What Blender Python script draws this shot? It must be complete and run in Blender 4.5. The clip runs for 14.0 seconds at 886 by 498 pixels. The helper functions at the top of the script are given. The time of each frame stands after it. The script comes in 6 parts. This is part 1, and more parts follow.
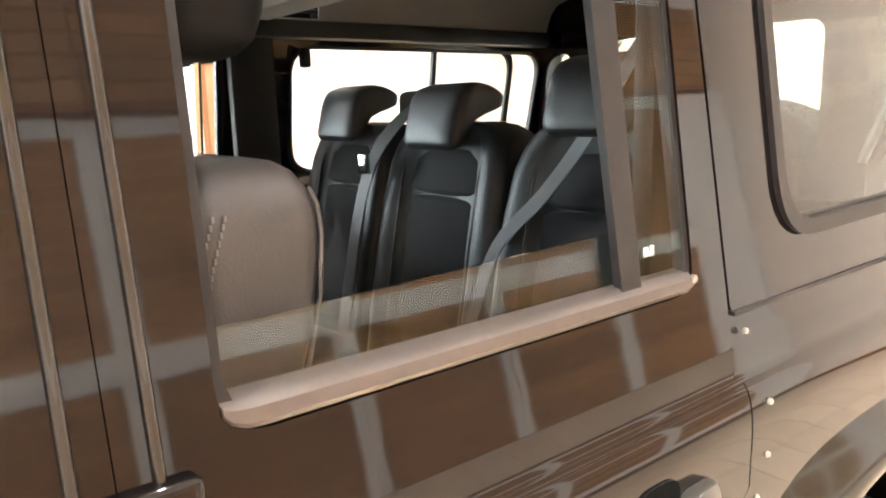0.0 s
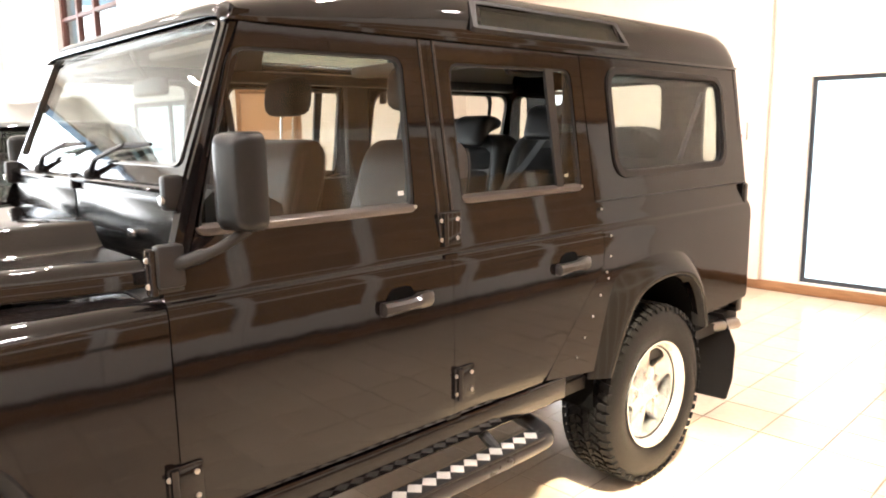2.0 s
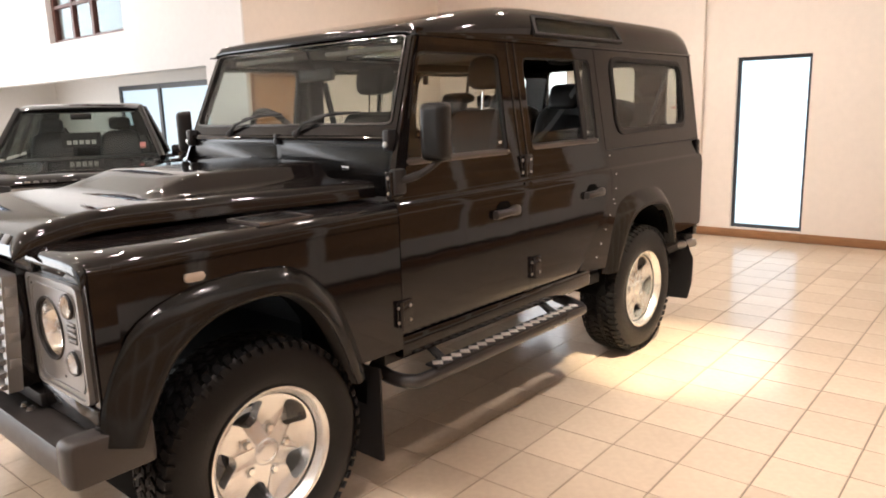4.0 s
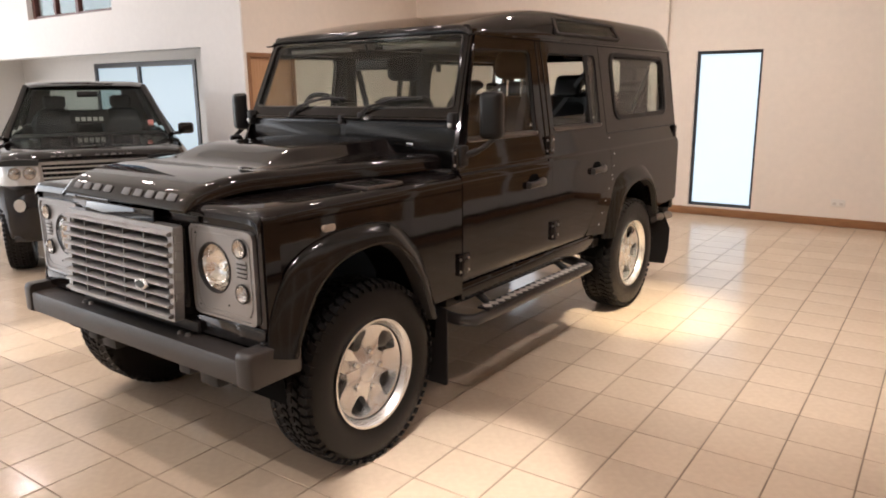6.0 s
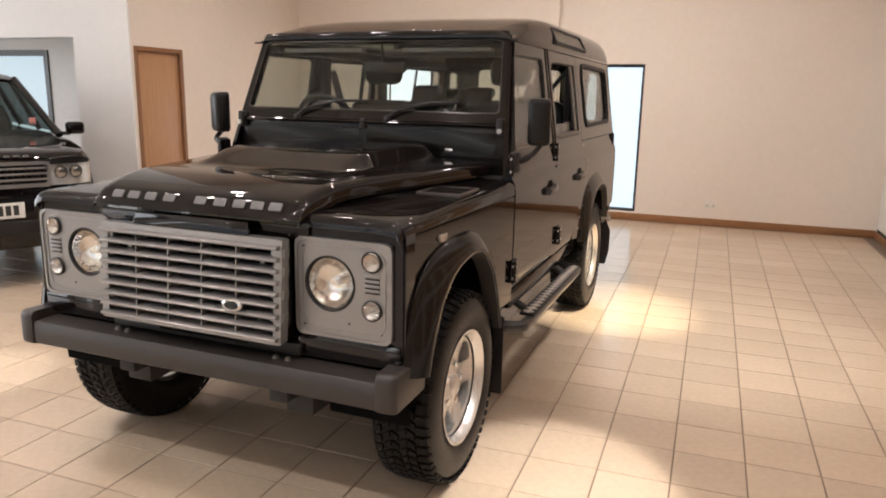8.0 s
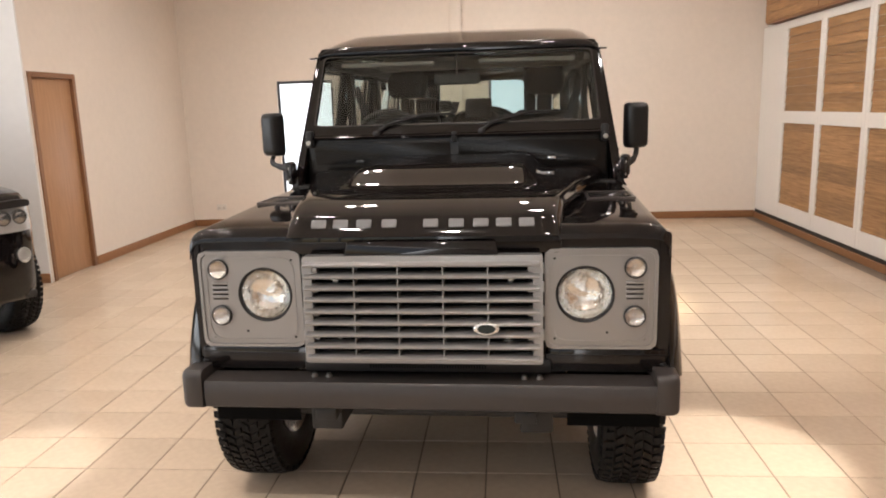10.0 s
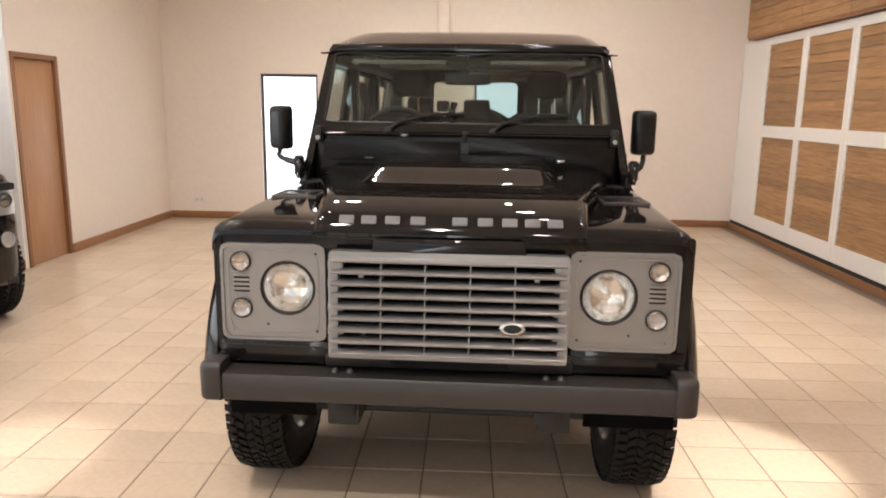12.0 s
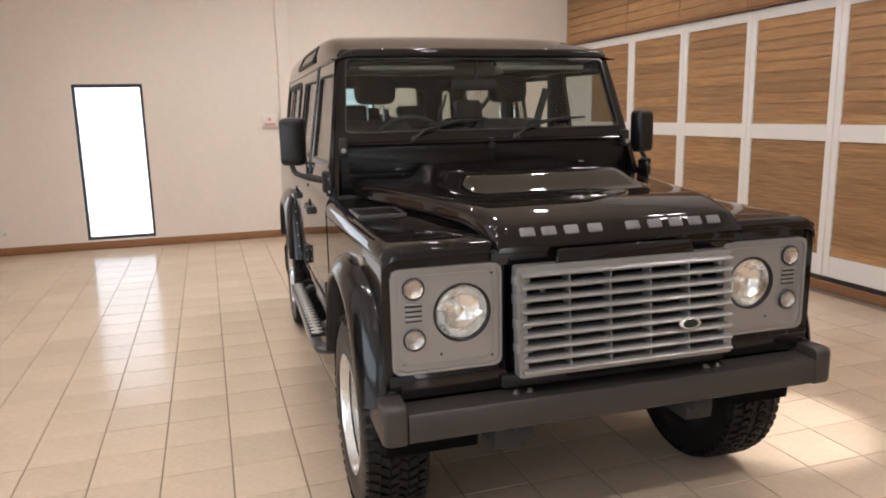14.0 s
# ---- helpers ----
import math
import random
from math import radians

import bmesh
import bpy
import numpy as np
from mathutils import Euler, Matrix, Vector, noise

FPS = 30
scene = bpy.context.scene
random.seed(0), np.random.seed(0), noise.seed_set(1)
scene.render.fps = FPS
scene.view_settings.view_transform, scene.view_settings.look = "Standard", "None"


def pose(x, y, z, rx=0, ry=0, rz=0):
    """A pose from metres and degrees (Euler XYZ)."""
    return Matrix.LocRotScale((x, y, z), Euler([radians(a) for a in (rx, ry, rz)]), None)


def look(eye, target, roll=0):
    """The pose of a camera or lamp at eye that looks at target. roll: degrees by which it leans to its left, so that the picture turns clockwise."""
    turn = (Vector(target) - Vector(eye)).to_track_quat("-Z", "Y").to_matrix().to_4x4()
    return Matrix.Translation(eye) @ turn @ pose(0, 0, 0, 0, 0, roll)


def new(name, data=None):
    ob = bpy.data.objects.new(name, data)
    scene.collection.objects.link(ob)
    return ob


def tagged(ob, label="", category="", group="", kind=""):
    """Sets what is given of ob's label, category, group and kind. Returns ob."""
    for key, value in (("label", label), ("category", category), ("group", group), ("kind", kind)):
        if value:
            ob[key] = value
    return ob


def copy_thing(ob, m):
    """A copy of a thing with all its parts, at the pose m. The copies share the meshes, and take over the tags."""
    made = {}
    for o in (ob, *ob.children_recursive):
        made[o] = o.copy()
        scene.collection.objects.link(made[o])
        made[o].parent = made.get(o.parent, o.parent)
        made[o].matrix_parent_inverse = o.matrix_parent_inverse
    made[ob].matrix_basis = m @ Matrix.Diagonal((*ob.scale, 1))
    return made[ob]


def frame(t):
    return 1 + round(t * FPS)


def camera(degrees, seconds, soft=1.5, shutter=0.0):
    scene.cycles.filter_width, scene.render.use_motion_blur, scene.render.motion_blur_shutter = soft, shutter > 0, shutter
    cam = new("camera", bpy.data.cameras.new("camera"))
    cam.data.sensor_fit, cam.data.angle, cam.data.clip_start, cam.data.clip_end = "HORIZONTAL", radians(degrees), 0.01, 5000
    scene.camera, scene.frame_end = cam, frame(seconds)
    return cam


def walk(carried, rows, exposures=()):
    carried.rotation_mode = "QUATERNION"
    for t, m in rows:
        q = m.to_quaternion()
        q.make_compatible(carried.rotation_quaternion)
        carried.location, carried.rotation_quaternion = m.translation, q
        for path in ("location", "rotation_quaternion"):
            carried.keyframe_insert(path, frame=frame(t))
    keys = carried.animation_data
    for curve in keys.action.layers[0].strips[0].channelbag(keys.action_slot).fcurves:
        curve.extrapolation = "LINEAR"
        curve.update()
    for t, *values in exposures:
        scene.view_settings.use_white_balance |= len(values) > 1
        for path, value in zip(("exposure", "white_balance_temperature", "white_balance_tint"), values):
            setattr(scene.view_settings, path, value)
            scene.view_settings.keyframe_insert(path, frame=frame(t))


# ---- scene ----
cam = camera(63.4, 14.0, soft=1.9)
PATH = [
    (0, (1.338, 1.449, 1.583), (-0.207, 2.658, 1.196), -1.8),
    (0.3, (1.525, 1.288, 1.574), (-0.022, 2.503, 1.214), -1.2),
    (0.5, (1.648, 1.146, 1.574), (0.105, 2.372, 1.234), -1.9),
    (1, (1.943, 0.806, 1.581), (0.429, 2.062, 1.216), -1.7),
    (1.5, (2.201, 0.442, 1.581), (0.712, 1.738, 1.259), -1.4),
    (2, (2.445, 0.029, 1.571), (1.003, 1.375, 1.244), -0.8),
    (2.5, (2.598, -0.312, 1.585), (1.199, 1.08, 1.257), -1.8),
    (3, (2.723, -0.739, 1.565), (1.358, 0.678, 1.205), -2.8),
    (3.5, (2.825, -1.023, 1.543), (1.477, 0.409, 1.183), -1.6),
    (3.7, (2.825, -1.139, 1.546), (1.495, 0.308, 1.175), -1.6),
    (5.8, (2.886, -2.072, 1.598), (1.684, -0.536, 1.159), -0.4),
    (6, (2.832, -2.13, 1.59), (1.66, -0.57, 1.153), -0.6),
    (6.5, (2.725, -2.236, 1.6), (1.623, -0.626, 1.16), -0.4),
    (7, (2.502, -2.305, 1.611), (1.472, -0.648, 1.173), 0.2),
    (7.5, (2.173, -2.467, 1.612), (1.256, -0.742, 1.18), -0.0),
    (8, (1.813, -2.626, 1.587), (1.084, -0.813, 1.164), 1.1),
    (8.5, (1.406, -2.685, 1.589), (0.781, -0.829, 1.184), -0.2),
    (8.7, (1.218, -2.743, 1.581), (0.669, -0.861, 1.181), -1.1),
    (10.8, (0.184, -2.978, 1.574), (0.016, -1.023, 1.189), -0.7),
    (11, (0.183, -2.984, 1.577), (0.018, -1.029, 1.193), -0.6),
    (11.5, (0.182, -2.991, 1.578), (0.024, -1.034, 1.195), -0.2),
    (12, (0.133, -2.981, 1.573), (0.008, -1.023, 1.187), 0.8),
    (12.5, (-0.122, -3.014, 1.577), (-0.096, -1.052, 1.186), 0.4),
    (13, (-0.449, -2.921, 1.56), (-0.259, -0.971, 1.159), 1.0),
    (13.5, (-0.832, -2.805, 1.573), (-0.493, -0.872, 1.187), 1.4),
    (14, (-1.271, -2.72, 1.586), (-0.722, -0.834, 1.211), -1.2),
]
walk(cam, [(t, look(eye, target, roll)) for t, eye, target, roll in PATH],
     exposures=[(0.0, 2.06, 5950, 5), (0.5, 1.96, 5850, 5), (1.0, 1.64, 5950, 7), (2.0, 0.99, 6300, 10), (3.0, 0.14, 6400, 10), (3.7, -0.05, 6400, 12), (5.8, -0.57, 6350, 14), (8.5, -0.57, 6350, 12), (10.8, -0.37, 6350, 11), (12.5, -0.37, 6280, 11), (14.0, -0.63, 6000, 10)])

# ---- world, sun, large lights ----
TURN = radians(1.7)
ROOM = Matrix.Rotation(TURN, 4, "Z")
world = bpy.data.worlds.new("world")
scene.world = world
world.use_nodes = True
wt = world.node_tree
sky = wt.nodes.new("ShaderNodeTexSky")
sky.sky_type, sky.sun_disc, sky.sun_elevation, sky.sun_rotation = "NISHITA", False, radians(38), radians(215)
wt.links.new(sky.outputs[0], wt.nodes["Background"].inputs[0])
wt.nodes["Background"].inputs[1].default_value = 0.12


def area_lamp(name, m, sx, sy, energy, color):
    d = bpy.data.lights.new(name, "AREA")
    d.shape, d.size, d.size_y, d.energy, d.color = "RECTANGLE", sx, sy, energy, color
    ob = new(name, d)
    ob.matrix_basis = m
    return ob


def spot_lamp(name, eye, target, energy, color, cone=70, blend=0.5, size=0.04):
    d = bpy.data.lights.new(name, "SPOT")
    d.energy, d.color, d.spot_size, d.spot_blend, d.shadow_soft_size = energy, color, radians(cone), blend, size
    ob = new(name, d)
    ob.matrix_basis = look(eye, target)
    return ob


DAY, WARM = (0.95, 0.98, 1.0), (1.0, 0.93, 0.85)
# daylight: an added, unseen frontage, and side glazing implied by reflections in the paint
area_lamp("daylight_front", ROOM @ pose(-4.5, -8.55, 2.2, -90, 0, 0), 8.6, 3.6, 820, DAY)
area_lamp("daylight_side", ROOM @ pose(-11.8, -2.4, 2.2, 0, -90, 0), 3.4, 10.0, 620, DAY)
# ceiling spots, and two narrow ones added for sun patches: place, aim, watts, cone
SPOTS = [
    ((2.62, 0.85, 4.4), (1.75, 2.35, 0), 710, 41),
    # these two stand for the sun patches on the floor beside the car
    ((-2.3, -1.12, 4.4), (-2.02, -0.12, 0), 760, 12),
    ((2.3, -1.12, 4.4), (1.24, 0.12, 0), 1500, 14),
    ((2.45, -1.12, 4.4), (2.2, -0.6, 0), 60, 120),
    ((-0.3, -3.2, 4.4), (-0.3, -2.2, 0), 390, 120),
    ((-2.6, 1.2, 4.4), (-2.6, 1.6, 0), 200, 125),
    ((-1.6, 4.0, 4.4), (-1.7, 4.6, 0.0), 300, 140),
    ((0.35, 4.3, 4.4), (0.9, 4.9, 0.0), 370, 140),
    ((-2.6, -1.1, 4.4), (-2.4, -1.4, 0), 60, 120),
]
spot_lamp("ceiling_spot", (2.7, 0.95, 4.4), (1.0, 2.80, 0), 2700, (1.0, 0.84, 0.56), 18, 0.85)
for eye, aim, watts, cone in SPOTS:
    spot_lamp("ceiling_spot", eye, aim, watts * 1.2, WARM, cone, 1.0 if cone > 40 else 0.55)

# ---- materials ----


def mat(name, color, rough=0.5, metal=0.0, vary=0.0, scale=8.0, bump=0.0, bscale=60.0, coat=0.0, rvary=0.0, obj_random=0.0, spec=0.5, island=0.0):
    """Principled surface with a large and a fine variation of its colour, roughness and relief."""
    m = bpy.data.materials.new(name)
    m.use_nodes = True
    t = m.node_tree
    N, L = t.nodes, t.links
    b = N["Principled BSDF"]
    b.inputs["Base Color"].default_value = (*color, 1)
    b.inputs["Roughness"].default_value = rough
    b.inputs["Metallic"].default_value = metal
    b.inputs["Coat Weight"].default_value = coat
    b.inputs["Coat Roughness"].default_value = 0.03
    b.inputs["Specular IOR Level"].default_value = spec
    tc = N.new("ShaderNodeTexCoord")
    if vary or rvary:
        n1, n2 = N.new("ShaderNodeTexNoise"), N.new("ShaderNodeTexNoise")
        n1.inputs["Scale"].default_value, n2.inputs["Scale"].default_value = scale * 0.25, scale * 5
        n1.inputs["Detail"].default_value = n2.inputs["Detail"].default_value = 5
        for n in (n1, n2):
            L.new(tc.outputs["Object"], n.inputs["Vector"])
        mx = N.new("ShaderNodeMath")
        mx.operation = "ADD"
        L.new(n1.outputs["Fac"], mx.inputs[0])
        L.new(n2.outputs["Fac"], mx.inputs[1])
    if vary:
        mr = N.new("ShaderNodeMapRange")
        mr.inputs["From Min"].default_value, mr.inputs["From Max"].default_value = 0.6, 1.4
        mr.inputs["To Min"].default_value, mr.inputs["To Max"].default_value = 1 - vary, 1 + vary
        L.new(mx.outputs[0], mr.inputs["Value"])
        sc = N.new("ShaderNodeVectorMath")
        sc.operation = "SCALE"
        sc.inputs[0].default_value = color
        last = mr.outputs[0]
        if obj_random or island:
            if obj_random:
                oi = N.new("ShaderNodeObjectInfo").outputs["Random"]
            else:
                oi = N.new("ShaderNodeNewGeometry").outputs["Random Per Island"]
            r2 = N.new("ShaderNodeMapRange")
            a = obj_random or island
            r2.inputs["To Min"].default_value, r2.inputs["To Max"].default_value = 1 - a, 1 + a
            L.new(oi, r2.inputs["Value"])
            m2 = N.new("ShaderNodeMath")
            m2.operation = "MULTIPLY"
            L.new(last, m2.inputs[0])
            L.new(r2.outputs[0], m2.inputs[1])
            last = m2.outputs[0]
        L.new(last, sc.inputs["Scale"])
        L.new(sc.outputs[0], b.inputs["Base Color"])
    if rvary:
        rr = N.new("ShaderNodeMapRange")
        rr.inputs["From Min"].default_value, rr.inputs["From Max"].default_value = 0.6, 1.4
        rr.inputs["To Min"].default_value, rr.inputs["To Max"].default_value = max(0.02, rough - rvary), rough + rvary
        L.new(mx.outputs[0], rr.inputs["Value"])
        L.new(rr.outputs[0], b.inputs["Roughness"])
    if bump:
        nb = N.new("ShaderNodeTexNoise")
        nb.inputs["Scale"].default_value, nb.inputs["Detail"].default_value = bscale, 4
        L.new(tc.outputs["Object"], nb.inputs["Vector"])
        bp = N.new("ShaderNodeBump")
        bp.inputs["Strength"].default_value, bp.inputs["Distance"].default_value = bump, 0.01
        L.new(nb.outputs["Fac"], bp.inputs["Height"])
        L.new(bp.outputs[0], b.inputs["Normal"])
    return m


def wood_mat(name, c1, c2, axis_scale, rough=0.45, random=0.3, island=False):
    """Grain drawn out along the board, and a tone of its own for each board."""
    m = bpy.data.materials.new(name)
    m.use_nodes = True
    t = m.node_tree
    N, L = t.nodes, t.links
    b = N["Principled BSDF"]
    b.inputs["Roughness"].default_value = rough
    tc, mp = N.new("ShaderNodeTexCoord"), N.new("ShaderNodeMapping")
    mp.inputs["Scale"].default_value = axis_scale
    L.new(tc.outputs["Object"], mp.inputs["Vector"])
    rnd = N.new("ShaderNodeNewGeometry").outputs["Random Per Island"] if island else N.new("ShaderNodeObjectInfo").outputs["Random"]
    off = N.new("ShaderNodeVectorMath")
    off.operation = "ADD"
    cmb = N.new("ShaderNodeCombineXYZ")
    mul = N.new("ShaderNodeMath")
    mul.operation = "MULTIPLY"
    mul.inputs[1].default_value = 40
    L.new(rnd, mul.inputs[0])
    L.new(mul.outputs[0], cmb.inputs[1])
    L.new(mp.outputs[0], off.inputs[0])
    L.new(cmb.outputs[0], off.inputs[1])
    n1 = N.new("ShaderNodeTexNoise")
    n1.inputs["Scale"].default_value, n1.inputs["Detail"].default_value, n1.inputs["Distortion"].default_value = 3.0, 6, 0.6
    L.new(off.outputs[0], n1.inputs["Vector"])
    cr = N.new("ShaderNodeValToRGB")
    cr.color_ramp.elements[0].position, cr.color_ramp.elements[1].position = 0.3, 0.72
    cr.color_ramp.elements[0].color, cr.color_ramp.elements[1].color = (*c1, 1), (*c2, 1)
    L.new(n1.outputs["Fac"], cr.inputs[0])
    mr = N.new("ShaderNodeMapRange")
    mr.inputs["To Min"].default_value, mr.inputs["To Max"].default_value = 1 - random, 1 + random
    L.new(rnd, mr.inputs["Value"])
    sc = N.new("ShaderNodeVectorMath")
    sc.operation = "SCALE"
    L.new(cr.outputs[0], sc.inputs[0])
    L.new(mr.outputs[0], sc.inputs["Scale"])
    L.new(sc.outputs[0], b.inputs["Base Color"])
    bp = N.new("ShaderNodeBump")
    bp.inputs["Strength"].default_value, bp.inputs["Distance"].default_value = 0.15, 0.004
    L.new(n1.outputs["Fac"], bp.inputs["Height"])
    L.new(bp.outputs[0], b.inputs["Normal"])
    return m


def glass_mat(name, tint, ior=1.5, rough=0.0):
    m = bpy.data.materials.new(name)
    m.use_nodes = True
    t = m.node_tree
    N, L = t.nodes, t.links
    tr, gl, lw, mx = N.new("ShaderNodeBsdfTransparent"), N.new("ShaderNodeBsdfGlossy"), N.new("ShaderNodeLayerWeight"), N.new("ShaderNodeMixShader")
    tr.inputs[0].default_value = (*tint, 1)
    gl.inputs["Roughness"].default_value = rough
    lw.inputs["Blend"].default_value = 0.5
    pw, ma = N.new("ShaderNodeMath"), N.new("ShaderNodeMath")
    pw.operation, ma.operation = "POWER", "MULTIPLY_ADD"
    pw.inputs[1].default_value = 5.0
    r0 = ((ior - 1) / (ior + 1)) ** 2
    ma.inputs[1].default_value, ma.inputs[2].default_value = 0.85, r0
    L.new(lw.outputs["Facing"], pw.inputs[0])
    L.new(pw.outputs[0], ma.inputs[0])
    L.new(ma.outputs[0], mx.inputs[0])
    L.new(tr.outputs[0], mx.inputs[1])
    L.new(gl.outputs[0], mx.inputs[2])
    L.new(mx.outputs[0], N["Material Output"].inputs[0])
    return m


def glow_mat(name, color, strength):
    m = mat(name, (0.16, 0.16, 0.16), 0.4)
    b = m.node_tree.nodes["Principled BSDF"]
    b.inputs["Emission Color"].default_value = (*color, 1)
    b.inputs["Emission Strength"].default_value = strength
    return m


M = {}
M["plaster"] = mat("plaster", (0.75, 0.67, 0.59), 0.75, vary=0.04, scale=3, bump=0.015, bscale=60)
M["white_wall"] = mat("white_wall", (0.78, 0.77, 0.75), 0.75, vary=0.03, scale=3, bump=0.06, bscale=90)
M["ceiling"] = mat("ceiling_paint", (0.82, 0.80, 0.76), 0.8, vary=0.03, scale=3)
M["tile"] = mat("floor_tile", (0.54, 0.43, 0.32), 0.17, vary=0.09, scale=6, rvary=0.07, obj_random=0.05, bump=0.015, bscale=12)
M["tile_rest"] = mat("floor_tile_rest", (0.54, 0.43, 0.32), 0.17, vary=0.09, scale=6, rvary=0.07, island=0.05, bump=0.015, bscale=12)
M["grout"] = mat("grout", (0.16, 0.12, 0.085), 0.8, vary=0.2, scale=10, bump=0.2, bscale=200)
M["skirting"] = wood_mat("skirting_wood", (0.22, 0.10, 0.04), (0.33, 0.16, 0.07), (2, 30, 30), 0.45, 0.1)
M["board"] = wood_mat("cedar_board", (0.24, 0.125, 0.050), (0.44, 0.25, 0.11), (30, 1.2, 22), 0.5, 0.2)
M["board_rest"] = wood_mat("cedar_board_rest", (0.24, 0.125, 0.050), (0.44, 0.25, 0.11), (30, 1.2, 22), 0.5, 0.2, True)
M["door_wood"] = wood_mat("door_veneer", (0.35, 0.185, 0.092), (0.45, 0.255, 0.135), (30, 24, 1.0), 0.35, 0.03)
M["door_frame"] = wood_mat("door_frame_wood", (0.20, 0.09, 0.035), (0.28, 0.13, 0.055), (30, 30, 2), 0.4, 0.05)
M["white_paint"] = mat("white_paint", (0.78, 0.76, 0.73), 0.45, vary=0.03, scale=5, rvary=0.08)
M["dark_frame"] = mat("dark_frame", (0.035, 0.04, 0.05), 0.35, vary=0.1)
M["frosted"] = glow_mat("frosted_daylight", (0.74, 0.92, 1.0), 1.6)
M["frosted_sun"] = glow_mat("frosted_sunlit", (0.95, 0.98, 1.0), 3.0)
M["lamp_glow"] = glow_mat("lamp_glow", (1.0, 0.87, 0.82), 300)
M["frosted_dim"] = glow_mat("frosted_daylight_dim", (0.66, 0.86, 0.95), 0.95)
M["plastic_white"] = mat("plastic_white", (0.7, 0.66, 0.6), 0.4, vary=0.03)
M["red"] = mat("red_label", (0.5, 0.06, 0.05), 0.4)
M["brown_frame"] = mat("brown_frame", (0.10, 0.035, 0.025), 0.4, vary=0.1)
M["paint"] = mat("black_paint", (0.0070, 0.0054, 0.0052), 0.045, vary=0.15, scale=2, spec=0.45, bump=0.16, bscale=1.8)
M["arch"] = mat("arch_paint", (0.006, 0.0055, 0.0052), 0.14, vary=0.15, scale=3, spec=0.36)
M["trim"] = mat("black_plastic", (0.015, 0.014, 0.014), 0.46, vary=0.15, scale=20, spec=0.33, bump=0.12, bscale=500)
M["bumper"] = mat("bumper_steel", (0.032, 0.027, 0.024), 0.42, vary=0.12, scale=6, rvary=0.06, bump=0.06, bscale=300)
M["rubber"] = mat("tyre_rubber", (0.006, 0.0056, 0.0056), 0.36, vary=0.2, scale=12, rvary=0.1, spec=0.24, bump=0.12, bscale=150)
M["tread_rubber"] = mat("tread_rubber", (0.0065, 0.006, 0.006), 0.55, vary=0.25, scale=14, spec=0.22, bump=0.2, bscale=120)
M["silver"] = mat("silver_paint", (0.315, 0.309, 0.302), 0.29, metal=0.6, vary=0.03, scale=1.5)
M["alloy"] = mat("alloy", (0.72, 0.71, 0.69), 0.25, metal=0.8, vary=0.04, scale=20)
M["chrome"] = mat("chrome", (0.8, 0.8, 0.8), 0.08, metal=1.0)
M["steel"] = mat("zinc_bolt", (0.45, 0.44, 0.42), 0.35, metal=1.0, vary=0.1, scale=30)
M["dark_metal"] = mat("chassis_black", (0.02, 0.019, 0.018), 0.6, vary=0.25, scale=8, bump=0.2, bscale=80)
M["tread"] = mat("tread_plate", (0.62, 0.59, 0.55), 0.35, metal=0.2, vary=0.1, scale=30)
M["letters"] = mat("letter_silver", (0.13, 0.127, 0.125), 0.5, metal=0.2)
M["glass"] = glass_mat("window_glass", (0.84, 0.87, 0.85), 1.5)
M["side_glass"] = glass_mat("side_window_glass", (0.88, 0.90, 0.89), 1.5)
M["tinted"] = glass_mat("tinted_glass", (0.55, 0.60, 0.57), 1.5)
M["privacy"] = glass_mat("privacy_glass", (0.16, 0.18, 0.17), 1.5)
M["clear"] = glass_mat("clear_lens", (0.95, 0.95, 0.95), 1.45)
M["amber"] = glass_mat("clear_indicator_lens", (0.95, 0.91, 0.86), 1.45)
M["reflector"] = mat("reflector", (0.90, 0.89, 0.87), 0.10, metal=1.0, bump=0.8, bscale=22)
M["leather"] = mat("black_leather", (0.009, 0.0093, 0.0105), 0.46, vary=0.12, scale=15, bump=0.12, bscale=300)
M["cloth"] = mat("black_cloth", (0.010, 0.010, 0.011), 0.85, vary=0.15, scale=40, bump=0.2, bscale=500)
M["pad_leather"] = mat("pad_leather", (0.016, 0.0165, 0.0185), 0.4, vary=0.1, scale=15, bump=0.08, bscale=300)
M["grey_leather"] = mat("grey_leather", (0.056, 0.051, 0.047), 0.46, vary=0.08, scale=15, bump=0.1, bscale=300)
M["stitch"] = mat("stitching", (0.17, 0.155, 0.14), 0.7)
M["piping"] = mat("seat_piping", (0.075, 0.068, 0.062), 0.5)
M["lining"] = mat("headlining", (0.27, 0.255, 0.235), 0.9, vary=0.06, scale=20, bump=0.1, bscale=400)
# webbing tone shared by the belts and the strap for the light streak
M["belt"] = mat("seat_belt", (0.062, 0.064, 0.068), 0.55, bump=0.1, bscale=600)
M["plate"] = mat("number_plate", (0.75, 0.75, 0.72), 0.4)
M["bar"] = mat("plate_bar", (0.03, 0.03, 0.03), 0.5)
M["pale_lamp"] = mat("pale_lamp", (0.55, 0.55, 0.54), 0.16, metal=0.45, coat=0.6, vary=0.1, scale=40, bump=0.4, bscale=40)
M["socket_grey"] = mat("socket_grey", (0.55, 0.50, 0.45), 0.6)
M["paper"] = mat("paper", (0.7, 0.7, 0.66), 0.6)
M["black"] = mat("matt_black", (0.004, 0.004, 0.004), 0.85, vary=0.2, scale=20, spec=0.06)
M["chrome_dark"] = mat("gloss_strip", (0.115, 0.100, 0.092), 0.31, metal=0.5, vary=0.08, scale=20)
M["paint_satin"] = mat("satin_black_paint", (0.008, 0.0075, 0.007), 0.26, vary=0.15, scale=3, spec=0.4)
